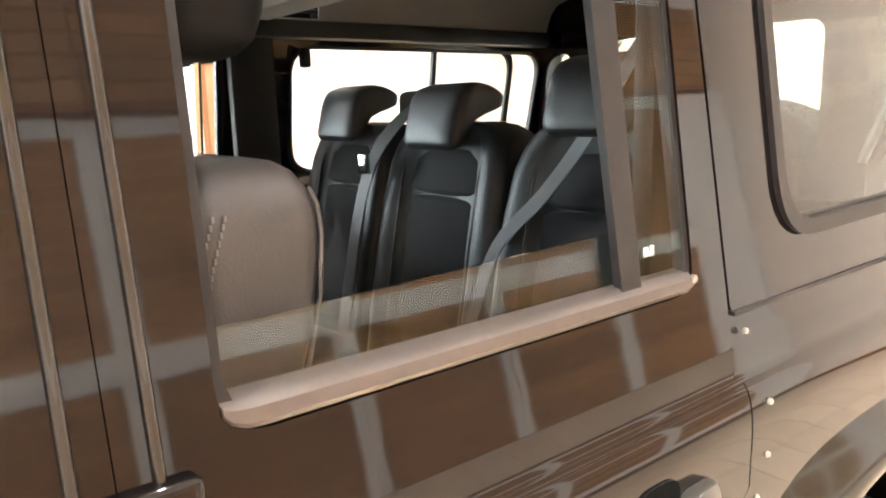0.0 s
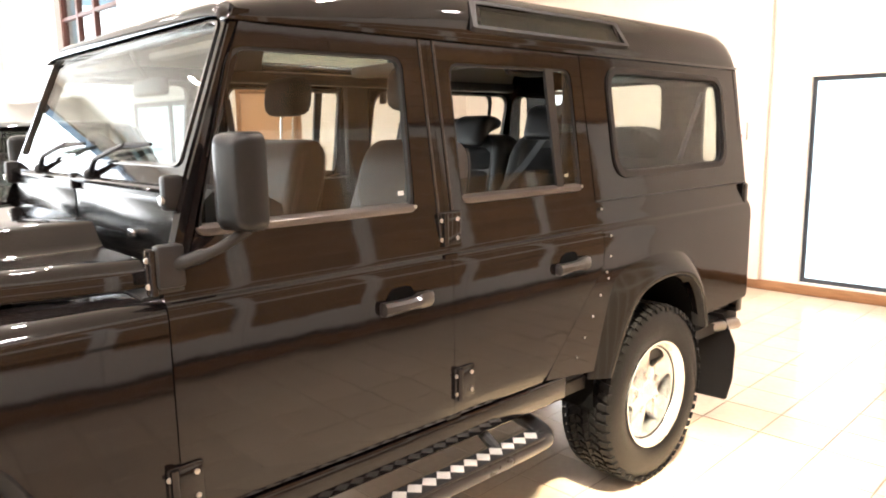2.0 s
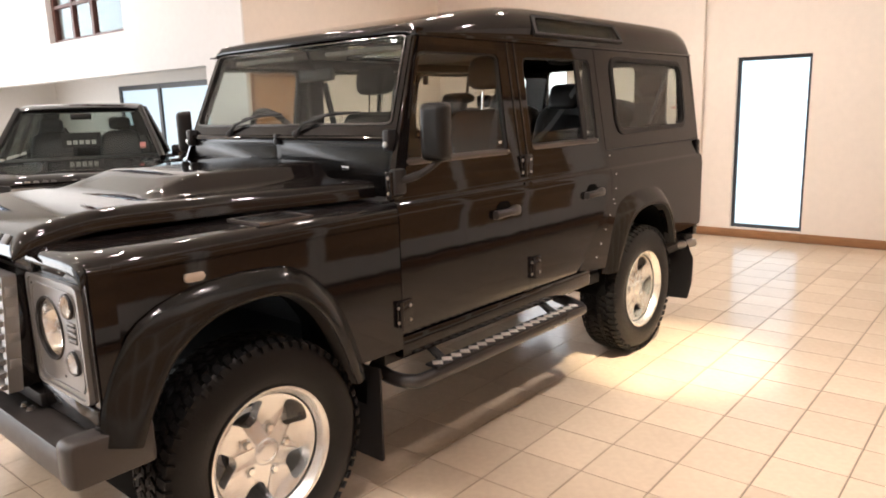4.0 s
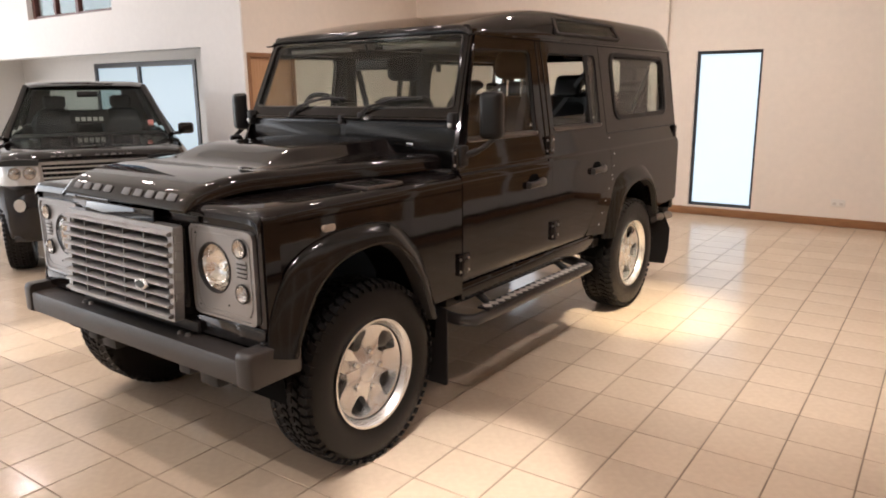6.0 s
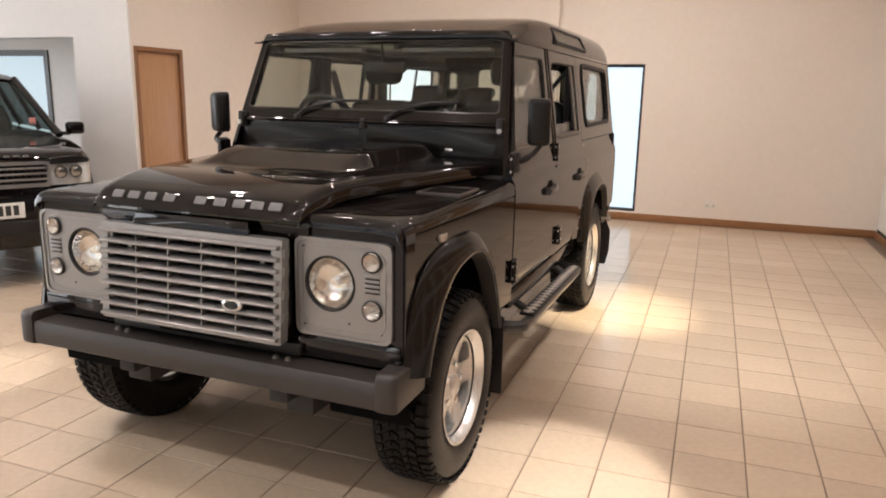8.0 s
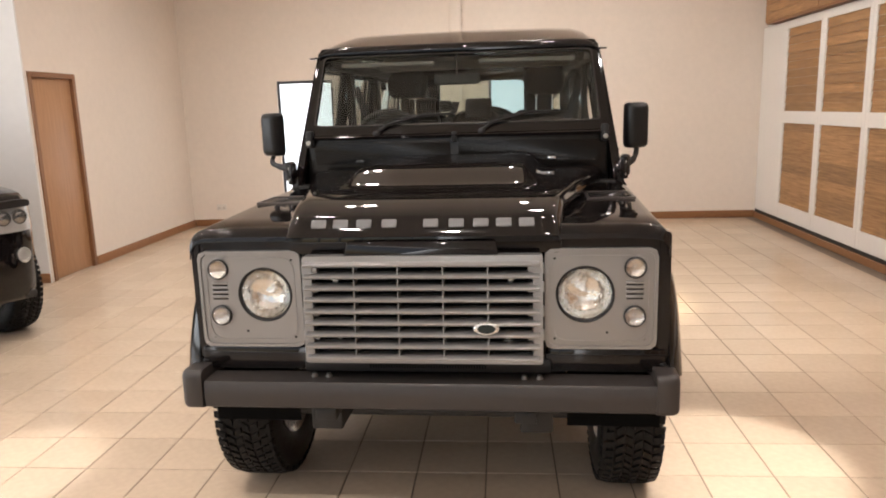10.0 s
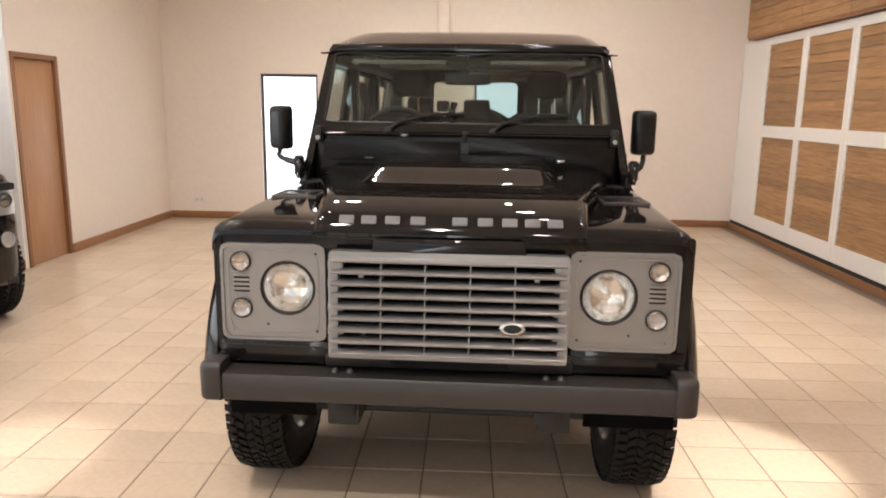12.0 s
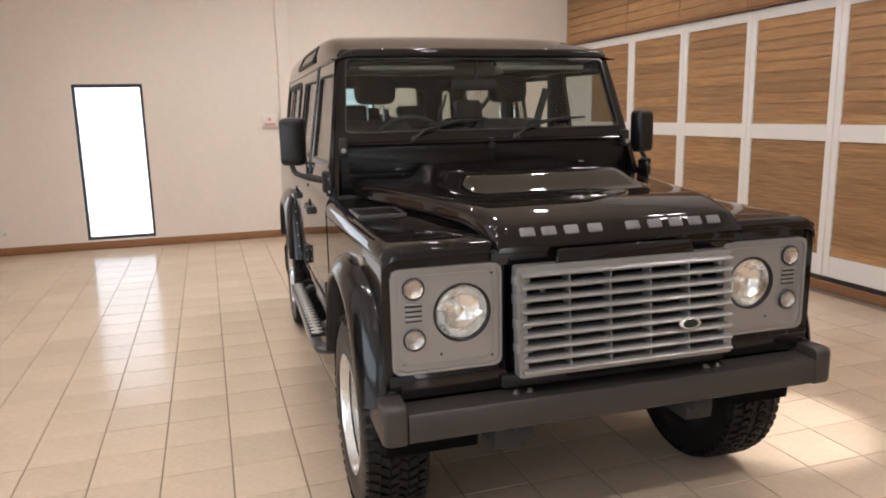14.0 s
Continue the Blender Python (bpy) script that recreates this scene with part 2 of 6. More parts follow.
M["scuttle"] = mat("scuttle_paint", (0.006, 0.0054, 0.0052), 0.22, vary=0.15, scale=6, spec=0.3, bump=0.05, bscale=200)
M["paint_edge"] = mat("edge_paint", (0.010, 0.009, 0.0085), 0.2, spec=0.6, coat=0.5, vary=0.1, scale=10)
M["trim_gloss"] = mat("gloss_rubber", (0.02, 0.02, 0.02), 0.14, coat=1.0, vary=0.1, scale=20)
M["step"] = mat("step_tube", (0.02, 0.019, 0.019), 0.3, coat=0.5, rvary=0.05, vary=0.1, scale=10)
M["side_lens"] = mat("pale_lens", (0.42, 0.36, 0.30), 0.12, coat=1.0, vary=0.08, scale=60)
M["handle"] = mat("satin_handle", (0.022, 0.020, 0.019), 0.32, coat=0.3, vary=0.1, scale=30)
M["mirror_plastic"] = mat("mirror_plastic", (0.008, 0.0078, 0.0078), 0.34, vary=0.15, scale=20, spec=0.32, bump=0.06, bscale=500)
M["head_leather"] = mat("soft_black_leather", (0.008, 0.008, 0.0088), 0.6, vary=0.12, scale=15, spec=0.22, bump=0.1, bscale=300)
M["badge"] = mat("badge_green", (0.003, 0.008, 0.006), 0.5)
M["fluted"] = glass_mat("fluted_lens", (0.96, 0.95, 0.93), 1.5, 0.06)
M["lamp_bowl"] = mat("lamp_bowl", (0.55, 0.53, 0.51), 0.25, metal=0.9, bump=0.6, bscale=60)
M["projector"] = mat("dark_projector", (0.35, 0.34, 0.33), 0.06, metal=0.8)
M["red_sticker"] = mat("sticker", (0.6, 0.25, 0.22), 0.5)

# ---- mesh helpers ----


def root(name, label, category, m=Matrix(), group=""):
    ob = new(name)
    ob.matrix_basis = m
    ob.empty_display_size = 0.1
    return tagged(ob, label, category, group)


def mesh_of(name, bm, material, sharp=38):
    bmesh.ops.recalc_face_normals(bm, faces=bm.faces[:])
    me = bpy.data.meshes.new(name)
    bm.to_mesh(me)
    bm.free()
    me.materials.append(material)
    me.polygons.foreach_set("use_smooth", [True] * len(me.polygons))
    me.set_sharp_from_angle(angle=radians(sharp))
    return me


def part(name, bm, material, parent=None, label="", m=None, sharp=38):
    ob = new(name, mesh_of(name, bm, material, sharp))
    if parent:
        ob.parent = parent
    if m is not None:
        ob.matrix_basis = m
    return tagged(ob, label)


def structure(name, bm, material, label="", sharp=38):
    ob = part(name, bm, material, None, label, ROOM, sharp)
    return tagged(ob, kind="structure")


def box(bm, x0, y0, z0, x1, y1, z1, r=0.0, seg=2, m=None):
    v = [bm.verts.new(p) for p in ((x0, y0, z0), (x1, y0, z0), (x1, y1, z0), (x0, y1, z0), (x0, y0, z1), (x1, y0, z1), (x1, y1, z1), (x0, y1, z1))]
    fs = [bm.faces.new([v[i] for i in f]) for f in ((3, 2, 1, 0), (4, 5, 6, 7), (0, 1, 5, 4), (1, 2, 6, 5), (2, 3, 7, 6), (3, 0, 4, 7))]
    if r:
        es = list({e for f in fs for e in f.edges})
        out = bmesh.ops.bevel(bm, geom=es, offset=r, segments=seg, profile=0.5, affect="EDGES", clamp_overlap=True)
        v = list({w for f in out["faces"] for w in f.verts} | {w for w in v if w.is_valid})
    if m is not None:
        bmesh.ops.transform(bm, matrix=m, verts=v)
    return bm


def new_box(*a, **k):
    return box(bmesh.new(), *a, **k)


def rpoly(pts, rs, n=5):
    """A polygon with its corners rounded, n + 1 points a corner."""
    out, k = [], len(pts)
    rs = rs if isinstance(rs, (list, tuple)) else [rs] * k
    for i in range(k):
        p, a, b = Vector(pts[i]), Vector(pts[i - 1]), Vector(pts[(i + 1) % k])
        da, db = a - p, b - p
        r = min(rs[i], da.length * 0.49, db.length * 0.49)
        s, e = p + da.normalized() * r, p + db.normalized() * r
        for j in range(n + 1):
            t = j / n
            out.append(tuple((1 - t) ** 2 * s + 2 * t * (1 - t) * p + t * t * e))
    return out


def prism(bm, pts, place, a, b, r=0.0):
    """A flat outline drawn out from a to b; place(u, v, w) gives the point."""
    lo, hi = [bm.verts.new(place(u, v, a)) for u, v in pts], [bm.verts.new(place(u, v, b)) for u, v in pts]
    f1, f2 = bm.faces.new(lo[::-1]), bm.faces.new(hi)
    k = len(pts)
    for i in range(k):
        bm.faces.new((lo[i], lo[(i + 1) % k], hi[(i + 1) % k], hi[i]))
    if r:
        bmesh.ops.bevel(bm, geom=list(f2.edges) + list(f1.edges), offset=r, segments=2, profile=0.5, affect="EDGES", clamp_overlap=True)
    return bm


def frame_ring(bm, outer, inner, place, a, b):
    """A plate between two outlines with as many points, from depth a to b."""
    k = len(outer)
    rows = [[bm.verts.new(place(u, v, d)) for u, v in pts] for pts, d in ((outer, b), (inner, b), (inner, a), (outer, a))]
    for q in range(4):
        r0, r1 = rows[q], rows[(q + 1) % 4]
        for i in range(k):
            j = (i + 1) % k
            bm.faces.new((r0[i], r0[j], r1[j], r1[i]))
    return bm


def loft(bm, rings, closed=True, caps=True):
    rows = [[bm.verts.new(p) for p in r] for r in rings]
    k = len(rows[0])
    for r0, r1 in zip(rows, rows[1:]):
        for i in range(k if closed else k - 1):
            j = (i + 1) % k
            bm.faces.new((r0[i], r0[j], r1[j], r1[i]))
    if caps and closed:
        bm.faces.new(rows[0][::-1])
        bm.faces.new(rows[-1])
    return bm


def sheet(bm, rows, thick=0.0, skip=None):
    """An open grid of points, with a thickness if wanted, and faces left out where skip says so."""
    g = [[bm.verts.new(p) for p in r] for r in rows]
    fs = [bm.faces.new((a[i], a[i + 1], b[i + 1], b[i])) for k, (a, b) in enumerate(zip(g, g[1:])) for i in range(len(a) - 1) if not (skip and skip(k, i))]
    if thick:
        bmesh.ops.recalc_face_normals(bm, faces=fs)
        bmesh.ops.solidify(bm, geom=fs, thickness=thick)
    return bm


def lathe(bm, prof, seg=48, m=None, close=False):
    """Rings of (radius, height) round z."""
    m = m or Matrix()
    rows = []
    for r, h in prof:
        if r < 1e-6:
            rows.append([bm.verts.new(m @ Vector((0, 0, h)))])
        else:
            rows.append([bm.verts.new(m @ Vector((r * math.cos(2 * math.pi * i / seg), r * math.sin(2 * math.pi * i / seg), h))) for i in range(seg)])
    pairs = list(zip(rows, rows[1:])) + ([(rows[-1], rows[0])] if close else [])
    for a, b in pairs:
        for i in range(seg):
            j = (i + 1) % seg
            if len(a) == 1 and len(b) > 1:
                bm.faces.new((a[0], b[i], b[j]))
            elif len(b) == 1 and len(a) > 1:
                bm.faces.new((a[i], a[j], b[0]))
            elif len(a) > 1:
                bm.faces.new((a[i], a[j], b[j], b[i]))
    return bm


def tube(bm, pts, r, seg=12, caps=True):
    pts = [Vector(p) for p in pts]
    rings, up = [], Vector((0.13, 0.27, 0.95)).normalized()
    for i, p in enumerate(pts):
        d = (pts[min(i + 1, len(pts) - 1)] - pts[max(i - 1, 0)]).normalized()
        s = d.cross(up)
        s = s.normalized() if s.length > 1e-4 else d.orthogonal().normalized()
        u = s.cross(d)
        rr = r[i] if isinstance(r, (list, tuple)) else r
        rings.append([p + rr * (math.cos(2 * math.pi * k / seg) * s + math.sin(2 * math.pi * k / seg) * u) for k in range(seg)])
    return loft(bm, rings, True, caps)


def curve_pts(pts, n=8):
    """A smooth line through points."""
    P = [Vector(p) for p in pts]
    P = [2 * P[0] - P[1]] + P + [2 * P[-1] - P[-2]]
    out = []
    for i in range(1, len(P) - 2):
        a, b, c, d = P[i - 1:i + 3]
        for j in range(n):
            t = j / n
            out.append(0.5 * (2 * b + (c - a) * t + (2 * a - 5 * b + 4 * c - d) * t * t + (3 * b - a - 3 * c + d) * t ** 3))
    return [tuple(p) for p in out] + [tuple(P[-2])]


def lerp(a, b, t):
    return a + (b - a) * t


def interp(table, x):
    for (x0, y0), (x1, y1) in zip(table, table[1:]):
        if x <= x1:
            return lerp(y0, y1, max(0.0, (x - x0) / (x1 - x0)))
    return table[-1][1]


XD = Matrix.Rotation(radians(90), 4, "Y")      # z of a lathe turned to +x
YD = Matrix.Rotation(radians(90), 4, "X")      # z of a lathe turned to -y


def at(x, y, z):
    return Matrix.Translation((x, y, z))

# ---- the room ----
XL, XR, YB, YM, ZC = -4.17, 3.66, 6.98, 3.6, 4.5      # left wall, right wall, back wall, cross wall, ceiling
W1, W2 = (0.10, 0.86), (-2.83, -2.04)                # the two low windows of the back wall
WZ0, WZ1 = 0.11, 2.0


def wall(name, m, lst, label):
    bm = bmesh.new()
    for b in lst:
        box(bm, *b)
    return structure(name, bm, m, label)


wall("wall_back", M["plaster"], [
    (XL - 0.2, YB, 0, W2[0], YB + 0.25, ZC), (W2[1], YB, 0, W1[0], YB + 0.25, ZC), (W1[1], YB, 0, XR + 0.2, YB + 0.25, ZC),
    (W2[0], YB, WZ1, W2[1], YB + 0.25, ZC), (W1[0], YB, WZ1, W1[1], YB + 0.25, ZC),
    (W2[0], YB, 0, W2[1], YB + 0.25, WZ0), (W1[0], YB, 0, W1[1], YB + 0.25, WZ0)], "cream painted plaster wall with two low windows")
D0, D1, DZ = 3.68, 4.34, 1.98
wall("wall_left", M["plaster"], [
    (XL - 0.2, YM + 0.002, 0, XL, D0 - 0.05, ZC), (XL - 0.2, D1 + 0.05, 0, XL, YB, ZC), (XL - 0.2, D0 - 0.05, DZ + 0.05, XL, D1 + 0.05, ZC)],
    "cream painted plaster wall beside a wooden door")
OX, OZ = -4.95, 2.12                                   # the opening of the bay
UX0, UX1, UZ0, UZ1 = -9.1, -6.80, 2.68, 3.9           # the upper window
wall("wall_cross", M["white_wall"], [
    (OX, YM - 0.02, 0, XL - 0.003, YM, ZC), (-12, YM - 0.02, OZ, UX0, YM + 0.2, ZC), (UX1, YM - 0.02, OZ, OX, YM + 0.2, ZC),
    (UX0, YM - 0.02, OZ, UX1, YM + 0.2, UZ0), (UX0, YM - 0.02, UZ1, UX1, YM + 0.2, ZC), (OX, YM, 0, XL - 0.2, YM + 0.2, ZC)],
    "white painted wall over a bay opening")
wall("wall_bay", M["white_wall"], [
    (OX, YM + 0.2, 0, OX + 0.15, 4.9, 2.4), (OX - 1.75, 4.78, 0, OX, 4.95, 2.4), (-12, 4.78, 0, -9.48, 4.95, 2.4), (-9.48, 4.78, 2.06, OX - 1.75, 4.95, 2.4)],
    "white painted walls of the bay")
wall("ceiling_bay", M["white_wall"], [(-12, YM + 0.2, 2.3, OX, 4.78, 2.42)], "white ceiling of the bay")
wall("wall_side", M["white_wall"], [(-12.2, -9, 0, -12, -7.6, ZC), (-12.2, 2.8, 0, -12, 5, ZC), (-12.2, -7.6, 0, -12, 2.8, 0.3), (-12.2, -7.6, 4.1, -12, 2.8, ZC)], "plain white wall with wide glazing")
bm = bmesh.new()
for i in range(7):
    y = -7.6 + 10.4 * i / 6
    box(bm, -12.15, y - 0.04, 0.3, -12.05, y + 0.04, 4.1)
structure("window_side", bm, M["dark_frame"], "dark framed side glazing")
wall("wall_right", M["white_paint"], [(XR + 0.06, -9, 0, XR + 0.25, YB, ZC)], "white painted wall behind panelled doors")
# unseen glazed frontage, added to bring light onto the car's front
FX0, FX1, FZ1 = -8.2, -0.8, 4.1
wall("wall_front", M["white_wall"], [(-12, -9, 0, FX0, -8.8, ZC), (FX1, -9, 0, XR, -8.8, ZC), (FX0, -9, FZ1, FX1, -8.8, ZC), (FX0, -9, 0, FX1, -8.8, 0.25)],
     "plain white wall with wide glazing")
bm = bmesh.new()
for i in range(8):
    x = FX0 + (FX1 - FX0) * i / 7
    box(bm, x - 0.04, -8.95, 0.25, x + 0.04, -8.85, FZ1)
structure("window_frontage", bm, M["dark_frame"], "added dark framed frontage glazing, out of view")
wall("ceiling", M["ceiling"], [(-12.2, -9, ZC, XR + 0.25, YB + 0.25, ZC + 0.2)], "pale painted ceiling with spot lamps")

# ceiling lamps
def ceiling_lamp():
    ob = root("ceiling_lamp", "small round lit ceiling spot lamp", "ceiling lamp", ROOM, "ceiling spot lamps")
    part("bezel", lathe(bmesh.new(), [(0.105, 0), (0.105, -0.012), (0.088, -0.018), (0.082, -0.004)], 24), M["white_paint"], ob)
    part("lens", lathe(bmesh.new(), [(0.082, -0.006), (0.072, -0.016), (0, -0.02)], 20), M["lamp_glow"], ob, "glowing lens")
    return ob


first = ceiling_lamp()
first.matrix_basis = ROOM @ at(-8.6, 2.4, ZC)
for i in range(8):
    for j in range(7):
        lx, ly = -10.6 + i * 1.86, -6.2 + j * 1.74
        if (i or j) and lx > -7.5 and not (lx > 1.5 and ly < 0.3) and (i + j) % 2:
            copy_thing(first, ROOM @ at(lx, ly, ZC))
# four more fixtures out of view, added for glints on wing and bonnet
for lx, ly in ((2.62, 0.85), (2.3, -1.12), (2.55, -1.12), (-2.3, -1.12)):
    copy_thing(first, at(lx, ly, ZC))

# skirting boards
def skirting(lst):
    for b in lst:
        bm = new_box(*b, r=0.006, seg=2)
        structure("baseboard", bm, M["skirting"], "brown stained wooden skirting board")


skirting([(XL + 0.02, YB - 0.018, 0, XR, YB - 0.001, 0.095), (XL + 0.001, D1 + 0.06, 0, XL + 0.018, YB - 0.001, 0.095), (OX, YM - 0.038, 0, XL, YM - 0.021, 0.095)])


def low_window(name, x0, x1, pane):
    """Dark frame, frosted lit pane and a painted reveal."""
    bm = bmesh.new()
    y = YB + 0.05
    place = lambda u, v, w: (u, w, v)
    frame_ring(bm, [(x0, WZ0), (x1, WZ0), (x1, WZ1), (x0, WZ1)], [(x0 + 0.035, WZ0 + 0.04), (x1 - 0.035, WZ0 + 0.04), (x1 - 0.035, WZ1 - 0.04), (x0 + 0.035, WZ1 - 0.04)], place, y + 0.05, y)
    fr = structure(name, bm, M["dark_frame"], "tall dark framed window with a frosted daylit pane")
    bm = new_box(x0 + 0.03, y + 0.02, WZ0 + 0.03, x1 - 0.03, y + 0.035, WZ1 - 0.03)
    part("pane", bm, M[pane], fr, "frosted glass lit by daylight")


low_window("window_1", *W1, "frosted")
low_window("window_2", *W2, "frosted_sun")

# the upper window, open to the sky, and the doors at the end of the bay
bm = bmesh.new()
for x in (UX0, UX0 + 0.62, UX0 + 1.24, UX1 - 0.08):
    box(bm, x, YM + 0.06, UZ0, x + 0.08, YM + 0.14, UZ1, 0.004, 1)
for z in (UZ0, UZ0 + 0.5, UZ1 - 0.06):
    box(bm, UX0, YM + 0.065, z, UX1, YM + 0.135, z + 0.05, 0.004, 1)
uw = structure("window_3", bm, M["brown_frame"], "brown framed upper window with clear panes")
part("pane", new_box(UX0 + 0.04, YM + 0.095, UZ0 + 0.02, UX1 - 0.04, YM + 0.101, UZ1 - 0.02), M["glass"], uw).visible_shadow = False
bm = bmesh.new()
GX = (-9.48, -8.18, OX - 1.75)
for x in (GX[0], GX[1] - 0.04, GX[2] - 0.07):
    box(bm, x, 4.76, 0, x + 0.08, 4.84, 2.06, 0.004, 1)
for z in (0.0, 1.98):
    box(bm, GX[0], 4.765, z, GX[2], 4.835, z + 0.08, 0.004, 1)
gd = structure("window_4", bm, M["dark_frame"], "dark framed frosted glazing of the bay")
for a, b in zip(GX, GX[1:]):
    part("pane", new_box(a + 0.05, 4.79, 0.06, b - 0.02, 4.8, 1.99), M["frosted_dim"], gd, "frosted glass lit by daylight")

# the wooden door in the left wall
bm = bmesh.new()
for y0, y1, z0, z1 in ((D0 - 0.05, D0, 0, DZ + 0.05), (D1, D1 + 0.05, 0, DZ + 0.05), (D0, D1, DZ, DZ + 0.05)):
    box(bm, XL - 0.1, y0, z0, XL + 0.015, y1, z1, 0.004, 1)
df = structure("door_1", bm, M["door_frame"], "closed flush wooden door in a darker wooden frame")
part("leaf", new_box(XL - 0.06, D0 + 0.003, 0.006, XL - 0.02, D1 - 0.003, DZ - 0.003, r=0.003), M["door_wood"], df, "plain veneered door leaf")

# conduit, alarm box and sockets on the back wall
px = -0.33
part_pipe = box(bmesh.new(), px - 0.075, YB - 0.06, 0.095, px + 0.075, YB - 0.001, ZC, 0.006)
structure("trim", part_pipe, M["plaster"], "painted boxed conduit on the wall")


def small_fixture(name, x, z, w, h, d, label, cat, detail):
    ob = root(name, label, cat, ROOM)
    part("body", new_box(x - w / 2, YB - d, z - h / 2, x + w / 2, YB - 0.0005, z + h / 2, r=0.006), M["plastic_white"], ob)
    detail(ob)
    return ob


def alarm_detail(ob):
    bm = lathe(bmesh.new(), [(0.022, 0), (0.02, 0.008), (0, 0.009)], 20, at(-0.55, YB - 0.04, 1.54) @ YD)
    part("sounder", bm, M["red_sticker"], ob, "pale red sounder")
    part("label_plate", new_box(-0.62, YB - 0.044, 1.46, -0.48, YB - 0.0385, 1.49), M["red_sticker"], ob, "pale red strip")


small_fixture("alarm_panel", -0.55, 1.52, 0.2, 0.17, 0.04, "pale plastic fire alarm panel with red marks on the wall", "alarm panel", alarm_detail)


def socket_detail(x, z):
    def f(ob):
        for dx in (-0.035, 0.035):
            part("switch", new_box(x + dx - 0.008, YB - 0.014, z + 0.012, x + dx + 0.008, YB - 0.009, z + 0.03, r=0.001), M["plastic_white"], ob)
            part("outlet", new_box(x + dx - 0.018, YB - 0.0115, z - 0.025, x + dx + 0.018, YB - 0.0095, z + 0.003), M["socket_grey"], ob, "shallow socket holes")
    return f


for x in (1.79, -3.75):
    small_fixture("wall_socket", x, 0.27, 0.145, 0.085, 0.01, "pale plastic double wall socket on the cream wall", "wall socket", socket_detail(x, 0.27))

# ---- panelled sliding doors of the right wall ----
PITCH, PW, Y0 = 1.028, 0.893, 5.256
ROWZ = ((0.30, 1.275), (1.415, 2.37))
XP = XR


def boards(bm, y0, y1, z0, z1, n=10, seed=1):
    """Lapped boards with a waney lower edge, each leaning out towards its foot."""
    h, rg, seg = (z1 - z0) / n, random.Random(seed), 9
    for i in range(n):
        a, b = z0 + i * h, z0 + (i + 1) * h
        p1, p2, f1 = rg.uniform(0, 6), rg.uniform(0, 6), rg.uniform(4, 7)
        rings = []
        for k in range(seg + 1):
            y = lerp(y0, y1, k / seg)
            lo = a - 0.004 + 0.007 * math.sin(f1 * y + p1) + 0.003 * math.sin(13 * y + p2)
            rings.append([(XP + 0.009, y, max(z0 + 0.001 if i == 0 else lo, lo if i else z0 + 0.001)), (XP + 0.03, y, a + 0.006), (XP + 0.03, y, b), (XP + 0.019, y, b)])
        loft(bm, rings)


NCOL = 14
for c in range(NCOL):
    y0 = Y0 - PITCH * c
    y1 = y0 + PW
    g = (PITCH - PW) / 2
    lo, hi = y0 - g + 0.002, y1 + g - 0.002
    if c == 0:
        hi = YB - 0.02
    bm = bmesh.new()
    for a, b, z0, z1 in ((lo, y0, 0.12, 2.46), (y1, hi, 0.12, 2.46), (y0, y1, 0.12, 0.30), (y0, y1, 1.275, 1.415), (y0, y1, 2.37, 2.46)):
        box(bm, XP, a, z0, XP + 0.045, b, z1, 0.002, 1)
    leaf = structure("door_panelled", bm, M["white_paint"], "white framed sliding door leaf with cedar boards")
    for z0, z1 in ROWZ:
        if c < 5:
            h = (z1 - z0) / 10
            for i in range(10):
                bm = bmesh.new()
                boards(bm, y0 + 0.003, y1 - 0.003, z0 + i * h, z0 + (i + 1) * h, 1, c * 40 + i + int(z0 * 100))
                part("plank", bm, M["board"], leaf)
        else:
            bm = bmesh.new()
            boards(bm, y0 + 0.003, y1 - 0.003, z0, z1, 10, c)
            tagged(part("planks", bm, M["board_rest"], leaf), kind="stuff")
    # fascia over the doors, in boards
    fy0, fy1 = lo, min(hi, 6.72)
    fas = structure("fascia", new_box(XP - 0.06, fy0, 2.475, XP + 0.06, fy1 - 0.004, 2.5), M["skirting"], "wooden fascia box over the sliding doors")
    for i in range(6):
        z0 = 2.5 + i * 0.105
        part("plank", new_box(XP - 0.075, fy0, z0, XP - 0.055, fy1 - 0.004, z0 + 0.1, r=0.002, seg=1), M["board"], fas)
    part("end_board", new_box(XP - 0.055, fy1 - 0.03, 2.5, XP + 0.06, fy1 - 0.004, 3.13), M["skirting"], fas)
    part("top_board", new_box(XP - 0.075, fy0, 3.13, XP + 0.06, fy1 - 0.004, 3.15), M["skirting"], fas)
bm = bmesh.new()
box(bm, XP - 0.012, -9, 0, XP + 0.05, YB - 0.02, 0.075, 0.003, 1)
structure("baseboard", bm, M["skirting"], "brown wooden sill under the sliding doors")
bm = bmesh.new()
box(bm, XP + 0.005, -9, 0.076, XP + 0.05, YB - 0.02, 0.118)
structure("track", bm, M["dark_metal"], "dark metal door track")

# ---- the black four-wheel-drive car ----
car = root("off_road_car", "glossy black boxy five-door off-road car with silver grille, on tiled floor", "car")


def xu(z):
    """Half width of the upper side at height z."""
    return 0.838 - (z - 1.24) * 0.152


def resample(poly, n):
    P = [Vector(p) for p in poly]
    P.append(P[0])
    L = [0.0]
    for a, b in zip(P, P[1:]):
        L.append(L[-1] + (b - a).length)
    out, k = [], 0
    for i in range(n):
        s = L[-1] * i / n
        while L[k + 1] < s:
            k += 1
        out.append(tuple(P[k].lerp(P[k + 1], (s - L[k]) / max(1e-9, L[k + 1] - L[k]))))
    return out


